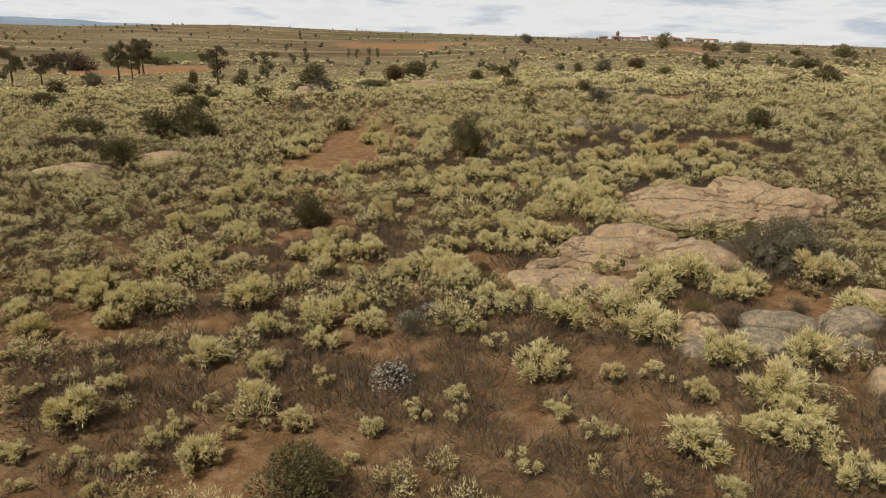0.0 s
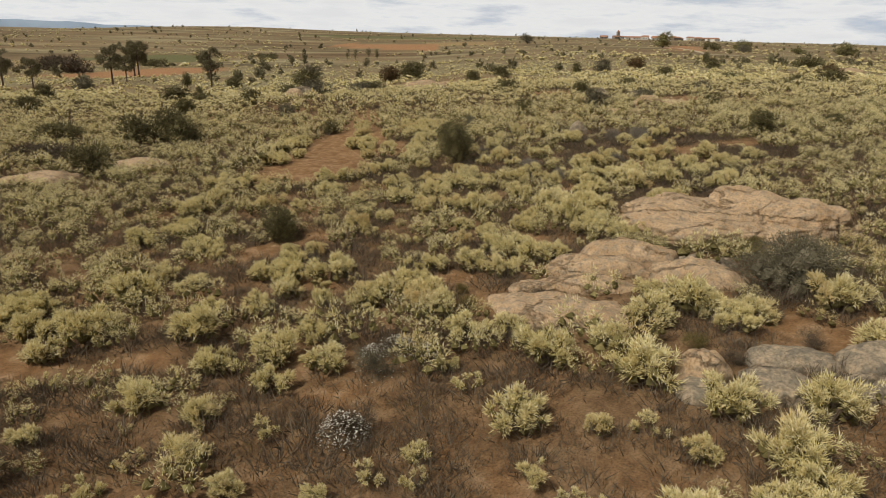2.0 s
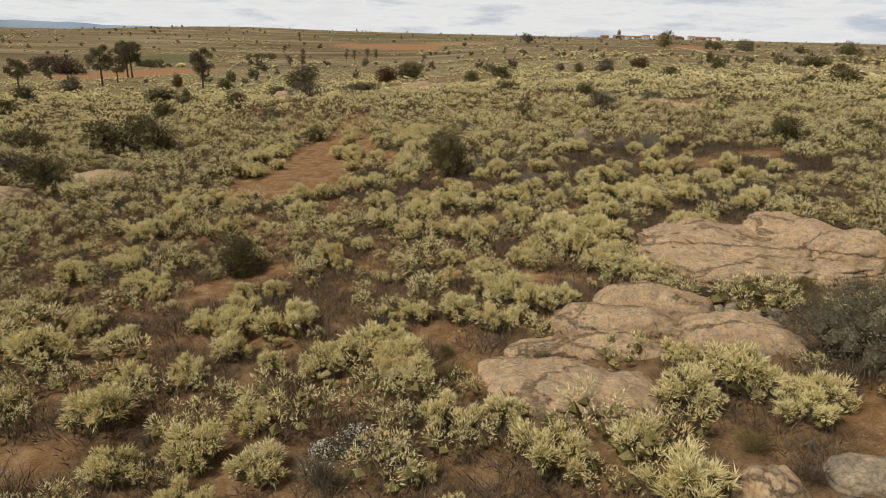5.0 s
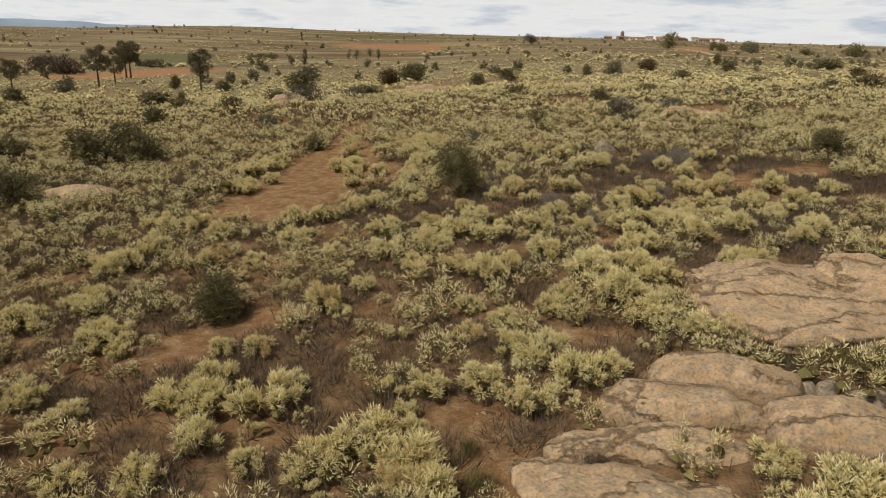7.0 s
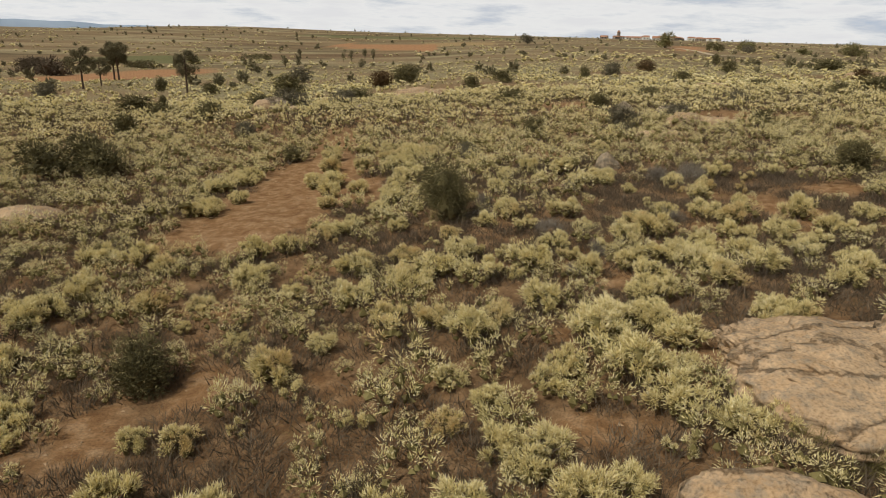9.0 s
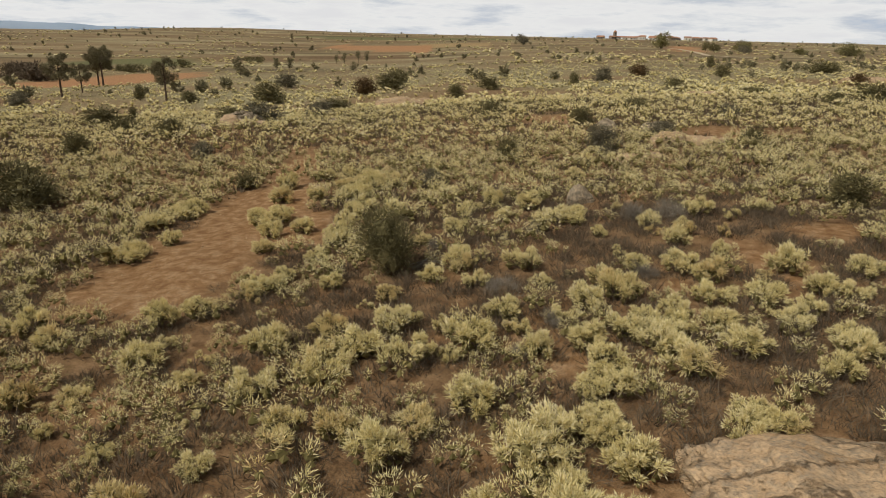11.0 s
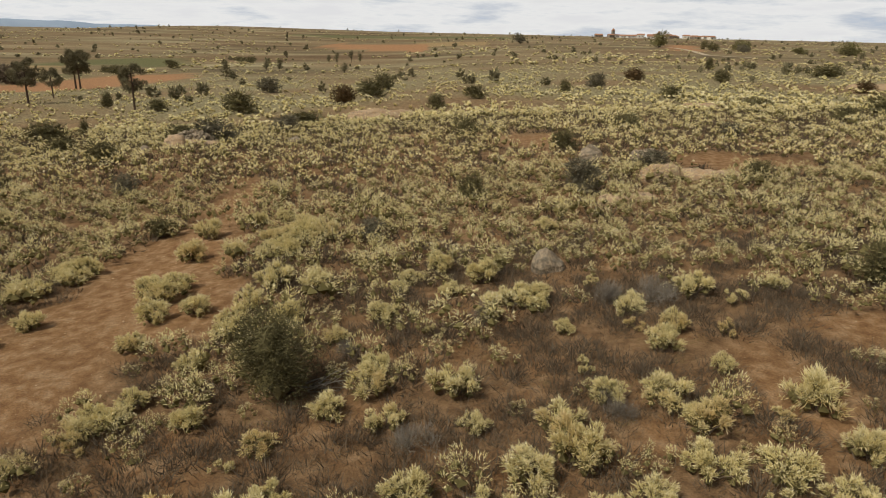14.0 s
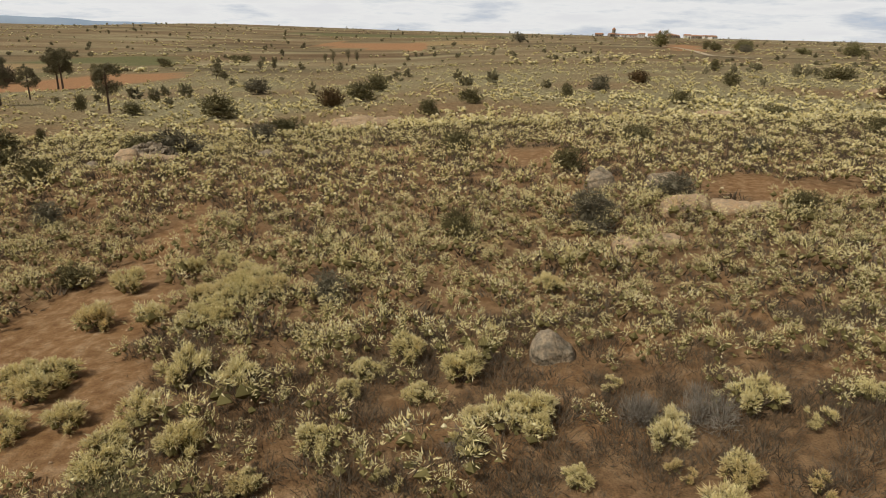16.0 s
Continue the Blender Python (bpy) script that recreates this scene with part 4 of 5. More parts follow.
# ---- dry heath, grass and litter ----
def tuft(rng, count, width, spread=0.36, tall=0.32):
    b = np.concatenate([rng.normal(size=(count, 2)) * spread * 0.55, np.zeros((count, 1))], 1)
    d = unit(np.concatenate([b[:, :2] * 2.0 + 0.4 * rng.normal(size=(count, 2)), rng.uniform(0.2, 0.9, (count, 1))], 1))
    v, f = blades(b, d, rng.uniform(0.5, 1.1, count) * tall, np.full(count, width) * rng.uniform(0.6, 1.4, count))
    return v, f, np.zeros(len(f), int)


def heath_mound(rng, count, width):
    """A soft low cushion of dry twigs that stand close and part at the tips."""
    b = rng.normal(size=(count, 2)) * 0.15
    r = np.linalg.norm(b, axis=1)
    base = np.concatenate([b, (rng.uniform(0, 0.16, count) * np.clip(1 - r / 0.4, 0, 1))[:, None]], 1)
    d = unit(np.concatenate([b * 1.6 + 0.35 * rng.normal(size=(count, 2)), rng.uniform(0.3, 0.9, (count, 1))], 1))
    v, f = blades(base, d, rng.uniform(0.10, 0.24, count) * np.clip(1.15 - r, 0.5, 1), width * rng.uniform(0.6, 1.4, count))
    return v, f, np.zeros(len(f), int)


def spots_between(y0, y1, step, density, seed, lo, hi, margin=6):
    r = np.random.default_rng(seed)
    x, y = np.meshgrid(np.arange(-0.78 * y1 - margin, 0.78 * y1 + margin, step), np.arange(y0, y1, step))
    x, y = x.ravel() + r.uniform(-step / 2, step / 2, x.size), y.ravel() + r.uniform(-step / 2, step / 2, x.size)
    chance = density * np.clip(0.78 + 0.5 * waves(x, y, 5, seed + 1) + 0.65 * waves(x, y, 1.5, seed + 2), 0.05, 1.3)
    ok = (np.abs(x - 1) < 0.70 * (y + 4) + margin) & (bareness(x, y) < 0.3) & ~on_rock(x, y, 0.92) & (r.random(x.size) < chance)
    return list(zip(x[ok], y[ok], r.uniform(lo, hi, ok.sum())))


scatter("dry_heath", [heath_mound(rng, 96, 0.0098) for _ in range(12)], spots_between(-1, 35, 0.37, 0.95, 41, 0.75, 1.7, 1), [M_HEATH], "brown dry heath cushions between the broom", "heath")
scatter("dry_heath", [heath_mound(rng, 30, 0.034) for _ in range(6)], spots_between(35, 75, 0.72, 0.9, 43, 0.9, 2.0, 2), [M_HEATH], "brown dry heath among the far broom", "heath")
scatter("dry_grass", [tuft(rng, 40, 0.007, 0.2, 0.22) for _ in range(6)], spots_between(-3, 30, 1.0, 0.40, 45, 0.6, 1.3), [M_GRASS], "thin olive grass tufts on red soil", "grass")


def pebbles():
    r = np.random.default_rng(51)
    spots = [(x, y) for x, y in zip(r.uniform(-11, 15, 9000), r.uniform(0, 42, 9000))]
    x, y = np.array(spots).T
    ok = (r.random(len(x)) < 0.12 + 0.88 * bareness(x, y)) & ~on_rock(x, y, 1.0)
    x, y = x[ok], y[ok]
    s = np.clip(r.lognormal(-4.1, 0.5, len(x)), 0.008, 0.07)
    c = np.stack([x, y, height(x, y) + 0.2 * s], 1)
    shape = np.array([(1, 0, 0), (-.5, .87, 0), (-.5, -.87, 0), (0.1, 0, .7), (0, 0, -.4)])
    a = r.uniform(0, 6.28, len(x))
    v = shape[None] * s[:, None, None] * r.uniform(0.6, 1.4, (len(x), 5, 1))
    v = np.stack([v[..., 0] * np.cos(a)[:, None] - v[..., 1] * np.sin(a)[:, None], v[..., 0] * np.sin(a)[:, None] + v[..., 1] * np.cos(a)[:, None], v[..., 2]], -1) + c[:, None]
    f = np.array([(0, 1, 3), (1, 2, 3), (2, 0, 3), (1, 0, 4), (2, 1, 4), (0, 2, 4)])
    tagged(new("gravel", mesh_np("gravel", v.reshape(-1, 3), (f[None] + 5 * np.arange(len(x))[:, None, None]).reshape(-1, 3), [M_ROCK])), "small pale pebbles scattered on bare soil", "gravel", kind="stuff")


pebbles()


# ---- evergreen bushes and trees ----
def crown_points(rng, n, lobes, w, h, low):
    ang, rad = rng.uniform(0, 2 * np.pi, lobes), np.sqrt(rng.uniform(0, 1, lobes)) * 0.56
    zz = rng.uniform(0, 1, lobes)
    keep = 1 - 0.55 * zz
    lc = np.stack([rad * keep * np.cos(ang) * w / 2, rad * keep * np.sin(ang) * w / 2, (low + (1 - low) * (0.18 + 0.68 * zz)) * h], 1)
    ls = rng.uniform(0.6, 1.0, lobes) * min(w, h) * 0.37
    pick = rng.integers(0, lobes, n)
    out = unit(rng.normal(size=(n, 3)))
    p = lc[pick] + out * (ls[pick] * rng.uniform(0.3, 1.0, n) ** 0.5)[:, None] * [1, 1, 0.85]
    p[:, 2] = np.maximum(p[:, 2], 0.02)
    return lc, p, out


def evergreen(label, name, w, h, n, leaf, mat, seed, category="bush", group="dark evergreen bushes", low=0.02, lobes=12):
    """A leafy bush: short trunk, limbs into each lobe, crown of single leaves."""
    r = np.random.default_rng(seed)
    ob = tagged(new(name), label, category, group)
    lc, p, out = crown_points(r, n, lobes, w, h, low)
    fit = np.array([w / 2 / np.percentile(np.hypot(p[:, 0], p[:, 1]), 97), 0, h / p[:, 2].max()])[[0, 0, 2]]
    lc, p = lc * fit, p * fit
    half = n // 2
    lv, lf = leaves(p[:half], r.uniform(0.7, 1.4, half) * leaf, r)
    sv, sf = spikes(p[half:], unit(out[half:] + [0, 0, 0.7]), r.uniform(1.2, 2.4, n - half) * leaf, r.uniform(0.3, 0.5, n - half) * leaf)
    inner = clumps(lc * [0.85, 0.85, 0.85], np.full(lobes, min(w, h) * 0.15), r, True)
    v, f, _ = joined([(lv, lf, 0), (sv, sf, 0), (*inner, 0)])
    tagged(part("crown", (v, f, mat), ob), kind="stuff")
    base = max(0.02, 0.03 * w)
    limbs = [tube([(0, 0, -0.1), (0.02 * w, 0, low * h * 0.6 + 0.05), (0, 0.02 * w, max(low, 0.2) * h + 0.1)], (base, base * 0.8, base * 0.5), 7)]
    limbs += [tube([(0, 0, max(low * 0.8, 0.05) * h), tuple(c * [0.5, 0.5, 0.65]), tuple(c)], (base * 0.5, base * 0.35, base * 0.12), 5) for c in lc]
    v, f, _ = joined([(*q, 0) for q in limbs])
    part("trunk", (v, f, M_BARK), ob, "dark woody trunk and limbs", True)
    return ob


def stand(ob, x, y, turn=0, scale=1.0):
    ob.matrix_basis = pose(x, y, float(height(x, y)) - 0.03, 0, 0, turn) @ Matrix.Scale(scale, 4)


DARK = "dark green evergreen bush standing in the broom"
stand(evergreen("low dark olive bush on bare soil", "evergreen_bush", 1.3, 0.65, 5200, 0.034, M_LEAF, 101), -1.9, 3.9)
stand(evergreen("grey-green rounded bush beside the granite slabs", "evergreen_bush", 2.1, 1.3, 9500, 0.038, M_LEAF_BLUE, 102, lobes=26), 7.75, 11.1)
stand(evergreen("small dark juniper bush on red soil", "juniper_bush", 1.05, 1.12, 5200, 0.046, M_LEAF, 103), -4.4, 17.2)
stand(evergreen("young dark holm oak above the broom", "holm_oak", 1.75, 2.0, 12000, 0.044, M_LEAF, 104, "tree", "young oaks", 0.05, 18), 0.95, 26.6)
stand(evergreen("round dark evergreen bush beside a rock", "evergreen_bush", 1.9, 1.5, 2600, 0.085, M_LEAF, 105), -15.1, 26.9)
stand(evergreen("dark round evergreen bush on the slope", "evergreen_bush", 1.75, 1.3, 2600, 0.08, M_LEAF, 106), 16.0, 30.9)
stand(evergreen("blue-grey rounded bush beside small rocks", "evergreen_bush", 1.75, 1.5, 2600, 0.085, M_LEAF_BLUE, 107), 10.3, 42.0)
for k, (x, y, w, h) in enumerate(((-16.9, 35.7, 2.5, 1.75), (-14.7, 36.2, 2.3, 1.55), (-15.7, 37.0, 2.6, 2.0), (-22.5, 37.2, 3.0, 1.2))):
    stand(evergreen("wide dark evergreen thicket on the slope", "evergreen_bush", w, h, 1800, 0.12, M_LEAF, 110 + k, lobes=14), x, y)

for k, (x, y, w, h) in enumerate(((-18.7, 30.2, 2.6, 0.95), (-20.6, 31.4, 2.4, 0.8))):
    stand(evergreen("low grey-brown heath thicket behind the rocks", "heath_thicket", w, h, 1800, 0.10, M_HEATH, 116 + k, "shrub", "low dry shrubs", lobes=14), x, y)

# one pattern for each kind, copied with its own size
PATTERNS = [evergreen(DARK, "evergreen_bush", 1.0, 0.8, 1250, 0.062, mat, 120 + k, lobes=18 + k) for k, mat in enumerate((M_LEAF, M_LEAF_BLUE, M_LEAF, M_RUST))]
first = [True] * 4


def set_pattern(k, x, y, w, h):
    m = pose(x, y, float(height(x, y)) - 0.04, 0, 0, (x * 77 + y * 31) % 360) @ Matrix.Diagonal((w, w, h / 0.8, 1))
    if first[k]:
        PATTERNS[k].matrix_basis, first[k] = m, False
    else:
        copy_at(PATTERNS[k], m)


for k, x, y, w, h in ((0, -6.6, 39.4, 1.1, 0.85), (0, 5.6, 41.6, 1.3, 1.15), (2, 11.2, 51.6, 1.7, 1.2), (0, 6.0, 59.6, 1.9, 1.5), (1, -11.6, 61.0, 3.2, 1.7), (2, -14.4, 62.0, 2.4, 1.5),
                      (0, -18.6, 90, 4.4, 2.6), (2, -15.2, 52.0, 1.9, 1.4), (0, -27.6, 68, 3.3, 1.7), (1, -8.8, 70.5, 2.7, 1.5), (0, -30.8, 97, 2.6, 1.6), (2, -18.9, 47.6, 1.9, 1.5), (1, -10.8, 45.2, 1.4, 1.0)):
    set_pattern(k, x, y, w, h)
for k, x, y, w, h in ((1, 1.9, 37.0, 1.1, 0.8), (2, 18.5, 43.4, 1.4, 1.0), (1, 14.6, 46.2, 1.8, 0.95), (0, 17.8, 62.4, 2.5, 1.1), (2, 8.2, 93, 3.0, 1.6), (3, -7.7, 97.3, 3.2, 2.3), (0, -5.1, 104, 3.9, 2.6), (2, 3.8, 82, 2.0, 1.6),
                      (3, 37.2, 130, 3.5, 2.3), (0, 32.9, 75, 2.7, 1.1), (2, 35.0, 65, 2.1, 1.2), (0, 40.0, 68, 3.2, 1.8), (0, 75.8, 140, 6.2, 2.4), (2, 70.7, 183, 2.3, 3.2)):
    set_pattern(k, x, y, w, h)
for k, x, y, w, h in ((0, 19.6, 98, 1.6, 1.9), (1, 26.3, 110, 3.0, 2.2), (2, -26.7, 72, 0.9, 1.4), (0, -39.9, 103, 1.7, 2.3), (0, -43.2, 70.8, 2.4, 1.9), (2, -36.7, 57.2, 2.7, 1.4), (0, -5.9, 134, 4.5, 3.0),
                      (2, -8.0, 75.5, 3.6, 1.3), (1, -26.9, 137, 5.0, 2.8), (2, 21.1, 33.4, 1.5, 0.75), (0, -22, 60, 2.0, 1.4), (1, 23, 57, 1.6, 1.0), (2, 30, 90, 2.4, 1.4), (0, 48, 120, 3, 2.2), (3, 55, 95, 2.6, 1.6), (1, -50, 92, 3, 1.8)):
    set_pattern(k, x, y, w, h)


# heath balls, white-flowered rockrose, olive clumps, dead branch
def heath_ball(name, x, y, w, h, mat, seed, label, dots=0):
    r = np.random.default_rng(seed)
    n = 1500
    lobes = 9
    c = np.concatenate([r.normal(size=(lobes, 2)) * 0.16, r.uniform(0.05, 0.26, (lobes, 1))], 1)
    pick = r.integers(0, lobes, n)
    o = unit(r.normal(size=(n, 3)) + [0, 0, 0.3])
    b = c[pick] + o * r.uniform(0.03, 0.20, (n, 1))
    b[:, 2] = np.maximum(b[:, 2], 0)
    d = unit(o + [0, 0, 0.8] + 0.4 * r.normal(size=(n, 3)))
    v, f = blades(b, d, r.uniform(0.06, 0.17, n), np.full(n, 0.0085))
    ob = tagged(new(name), label, "shrub", "low dry shrubs")
    tagged(part("brushwood", (v * [w, w, h / 0.55], f, mat), ob), kind="stuff")
    if dots:
        o = unit(r.normal(size=(dots, 3)) + [0, 0, 0.45])
        o[:, 2] = np.abs(o[:, 2])
        c = o * r.uniform(0.32, 0.48, dots)[:, None] * [w, w, h * 1.5]
        lv, lf = leaves(c, r.uniform(0.026, 0.044, dots), r)
        tagged(part("blossom", (lv, lf, M_WHITE), ob, "small white flowers"), kind="stuff")
    ob.matrix_basis = pose(x, y, float(height(x, y)) - 0.02, 0, 0, seed * 40)


for k, (x, y, w, h) in enumerate(((-0.9, 6.6, 0.9, 0.5), (-0.3, 9.3, 0.95, 0.45), (0.25, 9.0, 0.6, 0.4), (-0.75, 9.1, 0.6, 0.4))):
    heath_ball("rockrose", x, y, w, h, M_HEATH, 200 + k, "brown rockrose shrub dotted with white flowers", 560)
heath_ball("heath_shrub", -0.55, 8.4, 1.1, 0.65, M_LEAF_BLUE, 210, "rounded dark grey heath shrub on soil", 60)
for k, (x, y, w, h) in enumerate(((3.9, 24.5, 0.85, 0.6), (8.6, 30.3, 1.1, 0.85), (9.9, 30.2, 1.3, 0.85), (4.9, 22.6, 0.7, 0.5), (7.6, 25.2, 0.8, 0.5), (2.3, 28.0, 0.7, 0.5), (5.4, 29.6, 0.8, 0.5), (4.0, 21.2, 0.5, 0.4))):
    heath_ball("heath_shrub", x, y, w, h, M_GREY, 220 + k, "round grey dead heath shrub on soil")
for k, (x, y, w) in enumerate(((1.15, 11.1, 0.7), (0.9, 11.7, 0.5), (4.9, 8.6, 0.5), (2.5, 9.4, 0.6), (5.9, 13.7, 0.8), (7.2, 13.5, 0.9), (6.5, 14.0, 0.8), (8.0, 13.2, 0.8), (6.1, 14.6, 0.8), (7.4, 14.2, 1.0), (8.4, 13.9, 1.0), (9.3, 13.6, 0.9), (7.0, 13.7, 0.8), (7.9, 13.7, 0.8), (5.7, 12.6, 0.5), (-6.3, 10.6, 0.6), (5.0, 7.4, 0.35))):
    heath_ball("grass_clump", x, y, w, 0.38, M_GRASS, 240 + k, "olive-green tussock of grass by the rocks")
for k, (x, y, w) in enumerate(((5.4, 12.15, 0.4), (3.6, 12.1, 0.5), (4.5, 12.35, 0.35), (7.0, 17.6, 0.45), (7.9, 17.9, 0.6), (2.6, 11.35, 0.5), (9.2, 18.0, 0.6), (6.9, 8.5, 0.7), (5.35, 8.0, 0.5))):
    heath_ball("heath_shrub", x, y, w, 0.32, M_HEATH, 260 + k, "small brown heath tuft in a rock crevice")


def dead_branch():
    r = np.random.default_rng(300)
    limbs = []
    for _ in range(16):
        a, ln = r.uniform(-0.6, 0.5), r.uniform(0.5, 1.25)
        p = [(0.1 * r.normal(), 0.1 * r.normal(), 0.08)]
        for s in range(4):
            a += r.normal() * 0.18
            q = p[-1]
            p.append((q[0] + math.cos(a) * ln / 4, q[1] + math.sin(a) * ln / 4, max(0.03, q[2] + r.normal() * 0.05 + 0.06)))
        limbs.append((*tube(p, (0.018, 0.014, 0.01, 0.007, 0.004), 5), 0))
    v, f, m = joined(limbs)
    ob = tagged(new("dead_branch", mesh_np("dead_branch", v, f, [M_GREY], None, True)), "bleached grey dead branches lying beside the oak", "branch")
    ob.matrix_basis = pose(1.6, 26.7, float(height(1.6, 26.7)), 0, 0, 8)


dead_branch()


def stone_heap(x, y, w, h, count, seed):
    """Field stones thrown on a heap beside a boulder."""
    r = np.random.default_rng(seed)
    a, q = r.uniform(0, 6.28, count), np.sqrt(r.random(count))
    c = np.stack([q * np.cos(a) * w / 2, q * np.sin(a) * w / 2, h * (1 - q ** 2)], 1)
    v, f = clumps(c, r.uniform(0.07, 0.17, count), r, True)
    ob = tagged(new("stone_heap", mesh_np("stone_heap", v, f, [M_ROCK_GREY])), "low heap of grey-brown field stones in the scrub", "stones", kind="stuff")
    ob.matrix_basis = pose(x, y, float(height(x, y)) - 0.05)


stone_heap(-12.6, 59.4, 3.8, 1.0, 420, 310)


# ---- pines in the valley ----
def pine(x, y, h, w, seed, lean=0.0, low=0.42):
    r = np.random.default_rng(seed)
    ob = tagged(new("pine_tree"), "tall dark pine with bare trunk beside the field", "tree", "valley pines")
    top = np.array([lean * h, 0.02 * h, h * 0.92])
    trunk = [tube([(0, 0, -0.3), tuple(top * [0.25, 0.25, 0.35]), tuple(top * [0.7, 0.7, 0.7]), tuple(top)], (0.026 * h, 0.02 * h, 0.012 * h, 0.004 * h), 8)]
    crown = []
    lobes = 26
    for k in range(lobes):
        t = low + (0.98 - low) * (k + r.random()) / lobes
        reach = w / 2 * (0.35 + 0.75 * math.sin(math.pi * min(1, (t - low) / (1 - low) * 0.8 + 0.15))) * r.uniform(0.4, 1.0)
        a = r.uniform(0, 6.28)
        root = top * [t, t, t]
        c = root + [reach * math.cos(a), reach * math.sin(a), 0.04 * h * r.random()]
        trunk.append(tube([tuple(root - [0, 0, 0.03 * h]), tuple((root + c) / 2), tuple(c)], (0.008 * h, 0.005 * h, 0.002 * h), 5))
        n = 130
        o = unit(r.normal(size=(n, 3)))
        p = c + o * r.uniform(0.3, 1, (n, 1)) * [0.17 * w, 0.17 * w, 0.075 * h]
        crown.append((*spikes(p, unit(o + [0, 0, 0.6]), np.full(n, 0.06 * w), np.full(n, 0.026 * w)), 0))
    v, f, _ = joined(crown)
    part("crown", (v, f, M_PINE), ob, "clumped dark green needles")
    v, f, _ = joined([(*q, 0) for q in trunk])
    part("trunk", (v, f, M_BARK), ob, "bare brown trunk with limbs", True)
    ob.matrix_basis = pose(x, y, float(height(x, y)) - 0.05, 0, 0, seed * 61 % 360)


pine(-56.5, 113, 6.8, 3.7, 401)
pine(-60.2, 126, 5.2, 3.0, 402)
pine(-70.5, 154, 8.4, 5.2, 403, 0.03)
pine(-72.0, 155, 8.0, 4.2, 404, -0.04)
pine(-35.2, 100.5, 6.0, 3.4, 405)
pine(-61.0, 98.0, 4.6, 2.7, 406)
pine(-64.8, 97.0, 5.8, 3.2, 407)


def slim_tree(x, y, h, w, seed):
    ob = evergreen("slim dark tree in the far scrub", "slim_tree", w, h, 260, 0.14 * w, M_PINE, seed, "tree", "far slim trees", 0.16, 10)
    stand(ob, x, y)


for k, (x, y, h, w) in enumerate(((-53, 194, 5.2, 2.6), (-53.6, 257, 4.6, 2.8), (-58, 256, 3.6, 2.4), (-41.6, 313, 5, 2.4), (-37.3, 328, 5.4, 2.6), (-33.2, 327, 5, 2.4), (-46, 318, 4, 2.2), (-28, 240, 3, 2.4), (-52, 197, 2.2, 2.6))):
    slim_tree(x, y, h, w, 420 + k)


def hedge(x, y, w, h, seed, mat, label, name="hedge"):
    ob = evergreen(label, name, w, h, 900, 0.05 * (w + h) / 2 + 0.12, mat, seed, "hedge", "valley hedges", 0.0, 18)
    stand(ob, x, y)


for k, (x, y, w, h, mat) in enumerate(((-96, 172, 11, 4.6, M_HEATH), (-104, 182, 10, 4.4, M_HEATH), (-113, 190, 10, 4, M_HEATH), (-98.6, 231, 8, 3.0, M_LEAF), (-99.7, 276, 7, 3.2, M_LEAF), (-86, 330, 13, 2.8, M_LEAF), (-108, 242, 5, 2.2, M_LEAF))):
    hedge(x, y, w, h, 440 + k, mat, "grey-brown hedge along the valley field")
for k, (x, y, w, h, mat) in enumerate(((163, 515, 15, 12, M_POPLAR), (177, 450, 9, 5.5, M_LEAF), (201, 463, 13, 7.5, M_POPLAR), (192, 440, 9, 5, M_LEAF_BLUE), (245, 417, 14, 8, M_POPLAR), (240, 412, 7, 4, M_LEAF), (66, 557, 12, 8, M_LEAF_BLUE), (183, 480, 6, 7, M_LEAF), (222, 430, 9, 4, M_POPLAR))):
    ob = evergreen("pale spring-green tree clump on the far plain" if mat is M_POPLAR else "dark tree clump on the far plain", "far_tree", w, h, 900, 0.06 * w, mat, 460 + k, "tree", "far trees", 0.05, 16)
    stand(ob, x, y)


def far_dots(seed, n, y0, y1, lo, hi, label):
    """Distant bushes, each a knot of dark foliage."""
    r = np.random.default_rng(seed)
    shapes = []
    for _ in range(5):
        _, p, out = crown_points(r, 26, 5, 1.0, 0.9, 0.0)
        v, f = spikes(p, unit(out + [0, 0, 0.5]), np.full(26, 0.36), np.full(26, 0.30))
        shapes.append((v, f, np.zeros(len(f), int)))
    y = y0 + (y1 - y0) * r.random(n)
    x = 4 + (r.random(n) * 2 - 1) * 0.76 * y
    ok = r.random(n) < np.clip(0.45 + 0.6 * waves(x, y, 120, seed), 0.1, 1)
    for name, poly in FIELDS:
        ok &= ~inside(x, y, poly)
    scatter("far_bushes", shapes, list(zip(x[ok], y[ok], r.uniform(lo, hi, ok.sum()))), [M_PINE], label, "bushes", (0.7, 1.3))


far_dots(501, 260, 110, 300, 0.8, 2.3, "dark bushes scattered over the far scrub")
far_dots(502, 700, 300, 900, 1.0, 3.2, "dark bushes dotted over the far plain")
far_dots(503, 160, 880, 1250, 1.2, 3.2, "line of trees along the far ridge")


# ---- track, village ----
def strip(name, pts, half, mat, label, category):
    p = np.array([(x, y) for x, y in pts], float)
    t = np.linspace(0, len(p) - 1, 60)
    x, y = np.interp(t, np.arange(len(p)), p[:, 0]), np.interp(t, np.arange(len(p)), p[:, 1])
    d = unit(np.stack([np.gradient(x), np.gradient(y)], 1))
    s = np.stack([-d[:, 1], d[:, 0]], 1) * half
    a, b = np.stack([x, y], 1) + s, np.stack([x, y], 1) - s
    v = np.concatenate([np.column_stack([q, height(q[:, 0], q[:, 1]) + 0.35]) for q in (a, b)])
    i = np.arange(59)
    f = np.concatenate([np.stack([i, i + 60, i + 61], 1), np.stack([i, i + 61, i + 1], 1)])
    tagged(new(name, mesh_np(name, v, f, [mat], None, True)), label, category, kind="structure")


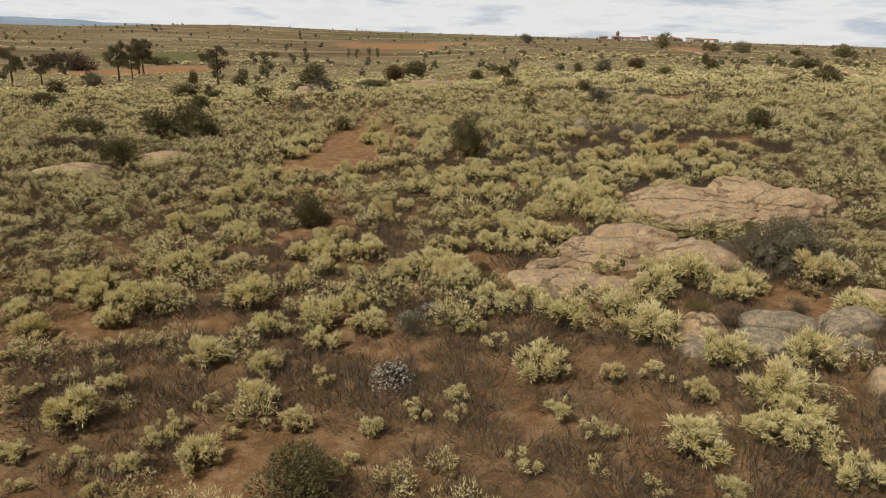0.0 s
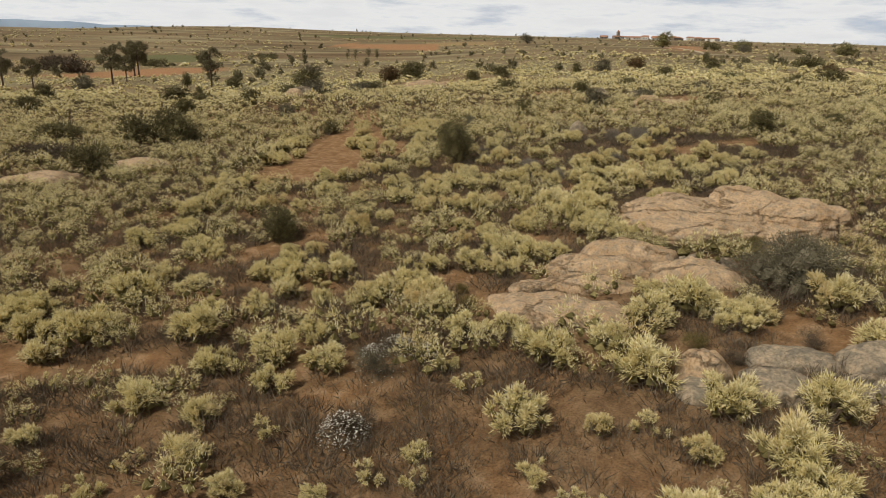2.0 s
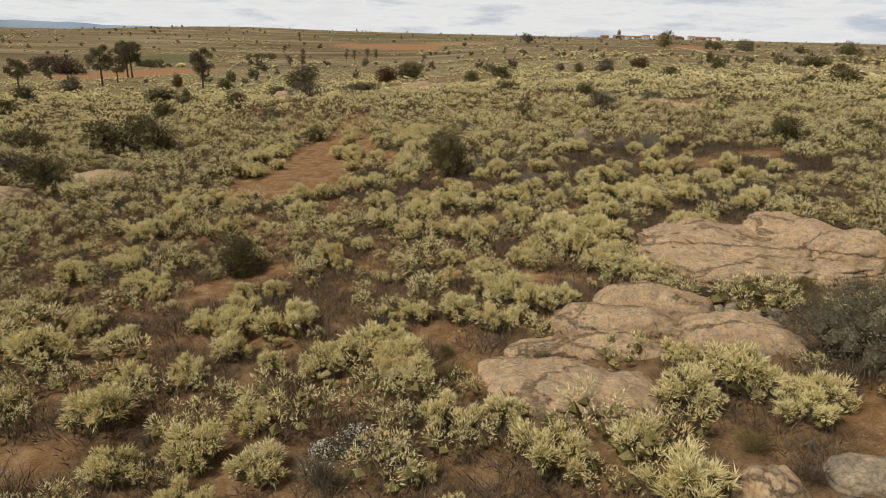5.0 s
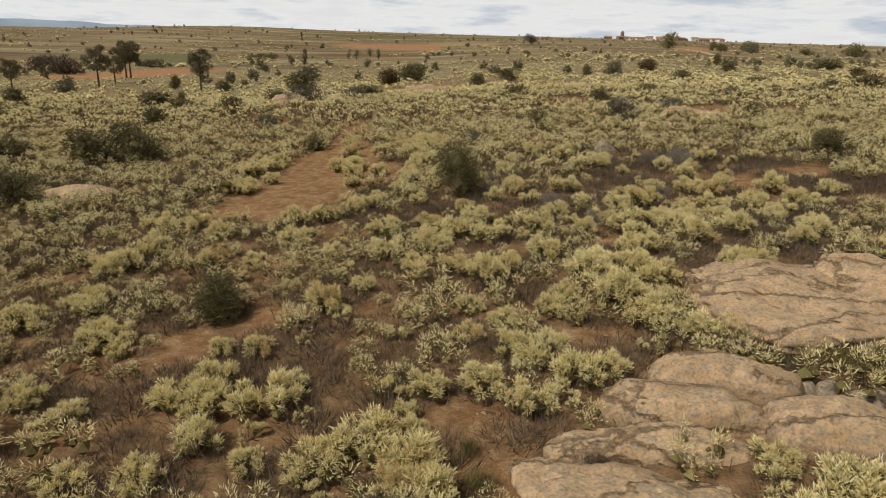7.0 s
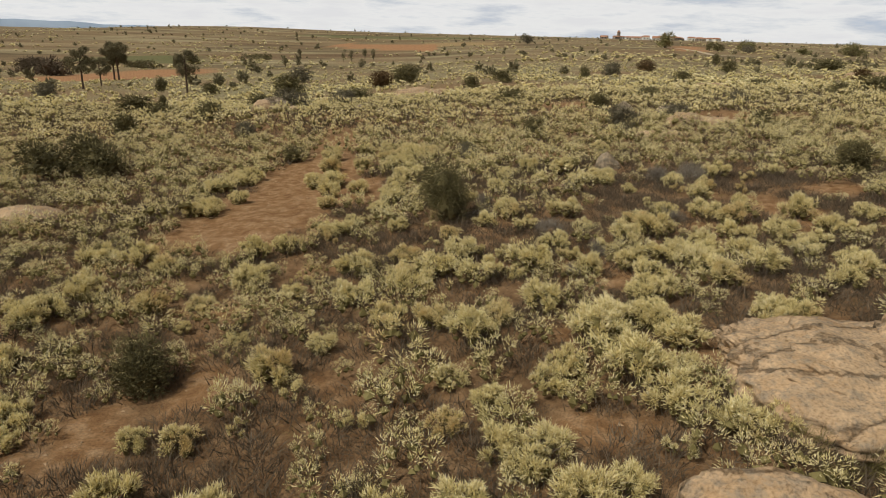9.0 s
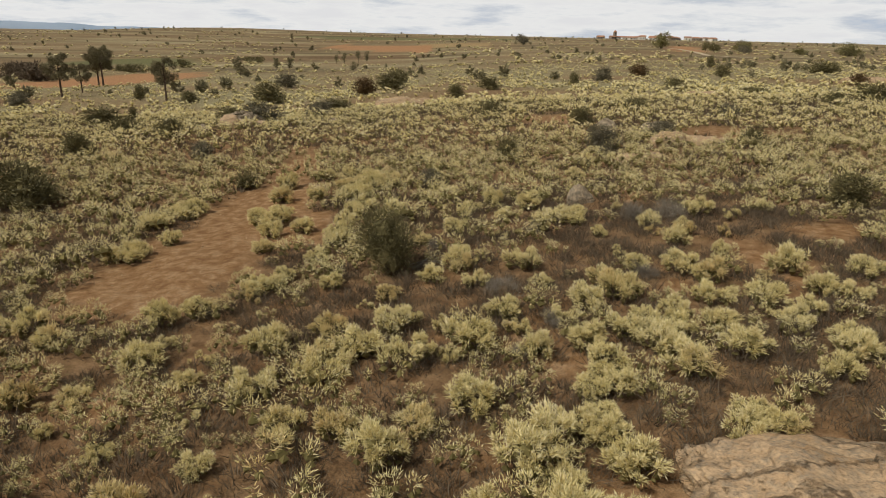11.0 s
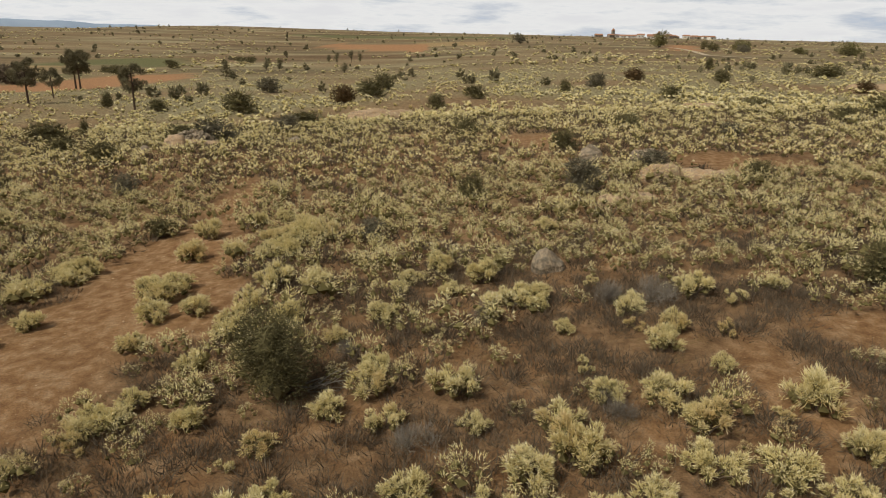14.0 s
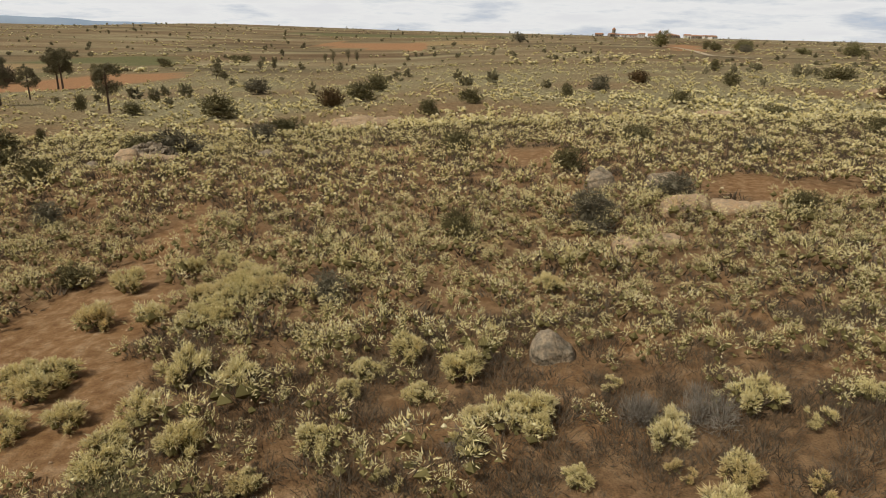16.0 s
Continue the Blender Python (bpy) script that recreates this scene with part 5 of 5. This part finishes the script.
strip("track", ((168, 540), (172, 505), (166, 470), (158, 430), (147, 390), (139, 360), (150, 330)), 2.0, M_TRACK, "pale dirt track to the village", "track")


def box(bm, x, y, z, sx, sy, sz):
    g = bmesh.ops.create_cube(bm, size=1, matrix=Matrix.Translation((x, y, z)) @ Matrix.Diagonal((sx, sy, sz, 1)))
    return g["verts"]


def bm_part(name, bm, mat, parent, label=""):
    me = bpy.data.meshes.new(name)
    bm.to_mesh(me); bm.free()
    me.materials.append(mat)
    ob = new(name, me)
    ob.parent = parent
    return tagged(ob, label)


def house(x, y, w, d, h, turn, wall, label, tower=False):
    ob = tagged(new("church_tower" if tower else "house"), label, "church" if tower else "house", "far village")
    bm = bmesh.new()
    box(bm, 0, 0, h / 2 - 1, w, d, h + 2)
    walls = bm_part("wall", bm, wall, ob)
    bm = bmesh.new()
    e, r = 0.3, (h * 0.35 if tower else 0.22 * d)
    pts = [(-w / 2 - e, -d / 2 - e, h), (w / 2 + e, -d / 2 - e, h), (w / 2 + e, d / 2 + e, h), (-w / 2 - e, d / 2 + e, h)]
    ends = [(0, 0, h + r)] * 2 if tower else [(-w / 2 - e, 0, h + r), (w / 2 + e, 0, h + r)]
    vs = [bm.verts.new(p) for p in pts + ([ends[0]] if tower else ends)]
    if tower:
        for a in range(4):
            bm.faces.new((vs[a], vs[(a + 1) % 4], vs[4]))
    else:
        for q in ((0, 1, 5, 4), (2, 3, 4, 5), (1, 2, 5), (3, 0, 4)):
            bm.faces.new([vs[a] for a in q])
    bm.faces.new((vs[3], vs[2], vs[1], vs[0]))
    bm_part("roof", bm, M_TILE, ob, "clay tile roof")
    for k in range(1 if tower else max(2, int(w / 3.5))):
        bm = bmesh.new()
        wx = 0 if tower else -w / 2 + w * (k + 0.5) / max(2, int(w / 3.5))
        box(bm, wx, -d / 2 - 0.02, h * (0.8 if tower else 0.55), 1.1, 0.1, 1.5)
        bm_part("window", bm, M_GLASS, ob)
    ob.matrix_basis = pose(x, y, float(height(x, y)), 0, 0, turn)


V = random.Random(9)
for k in range(26):
    x = 218 + k * 6.3 + V.uniform(-3, 3)
    white = 0.1 < k / 26 < 0.42
    house(x, 960 + V.uniform(-30, 40), V.uniform(7, 12), V.uniform(6, 8), V.uniform(2.4, 4.2), V.uniform(-25, 25), M_RENDERED if white or V.random() < 0.3 else M_STONE_WALL,
          "small white rendered village house with tiled roof" if white else "small stone village house with tiled roof")
house(238, 955, 3.6, 3.6, 9, 10, M_STONE_WALL, "stone church tower with pointed roof", True)
house(301, 955, 3, 3, 7.5, 0, M_STONE_WALL, "slim stone bell tower with pointed roof", True)
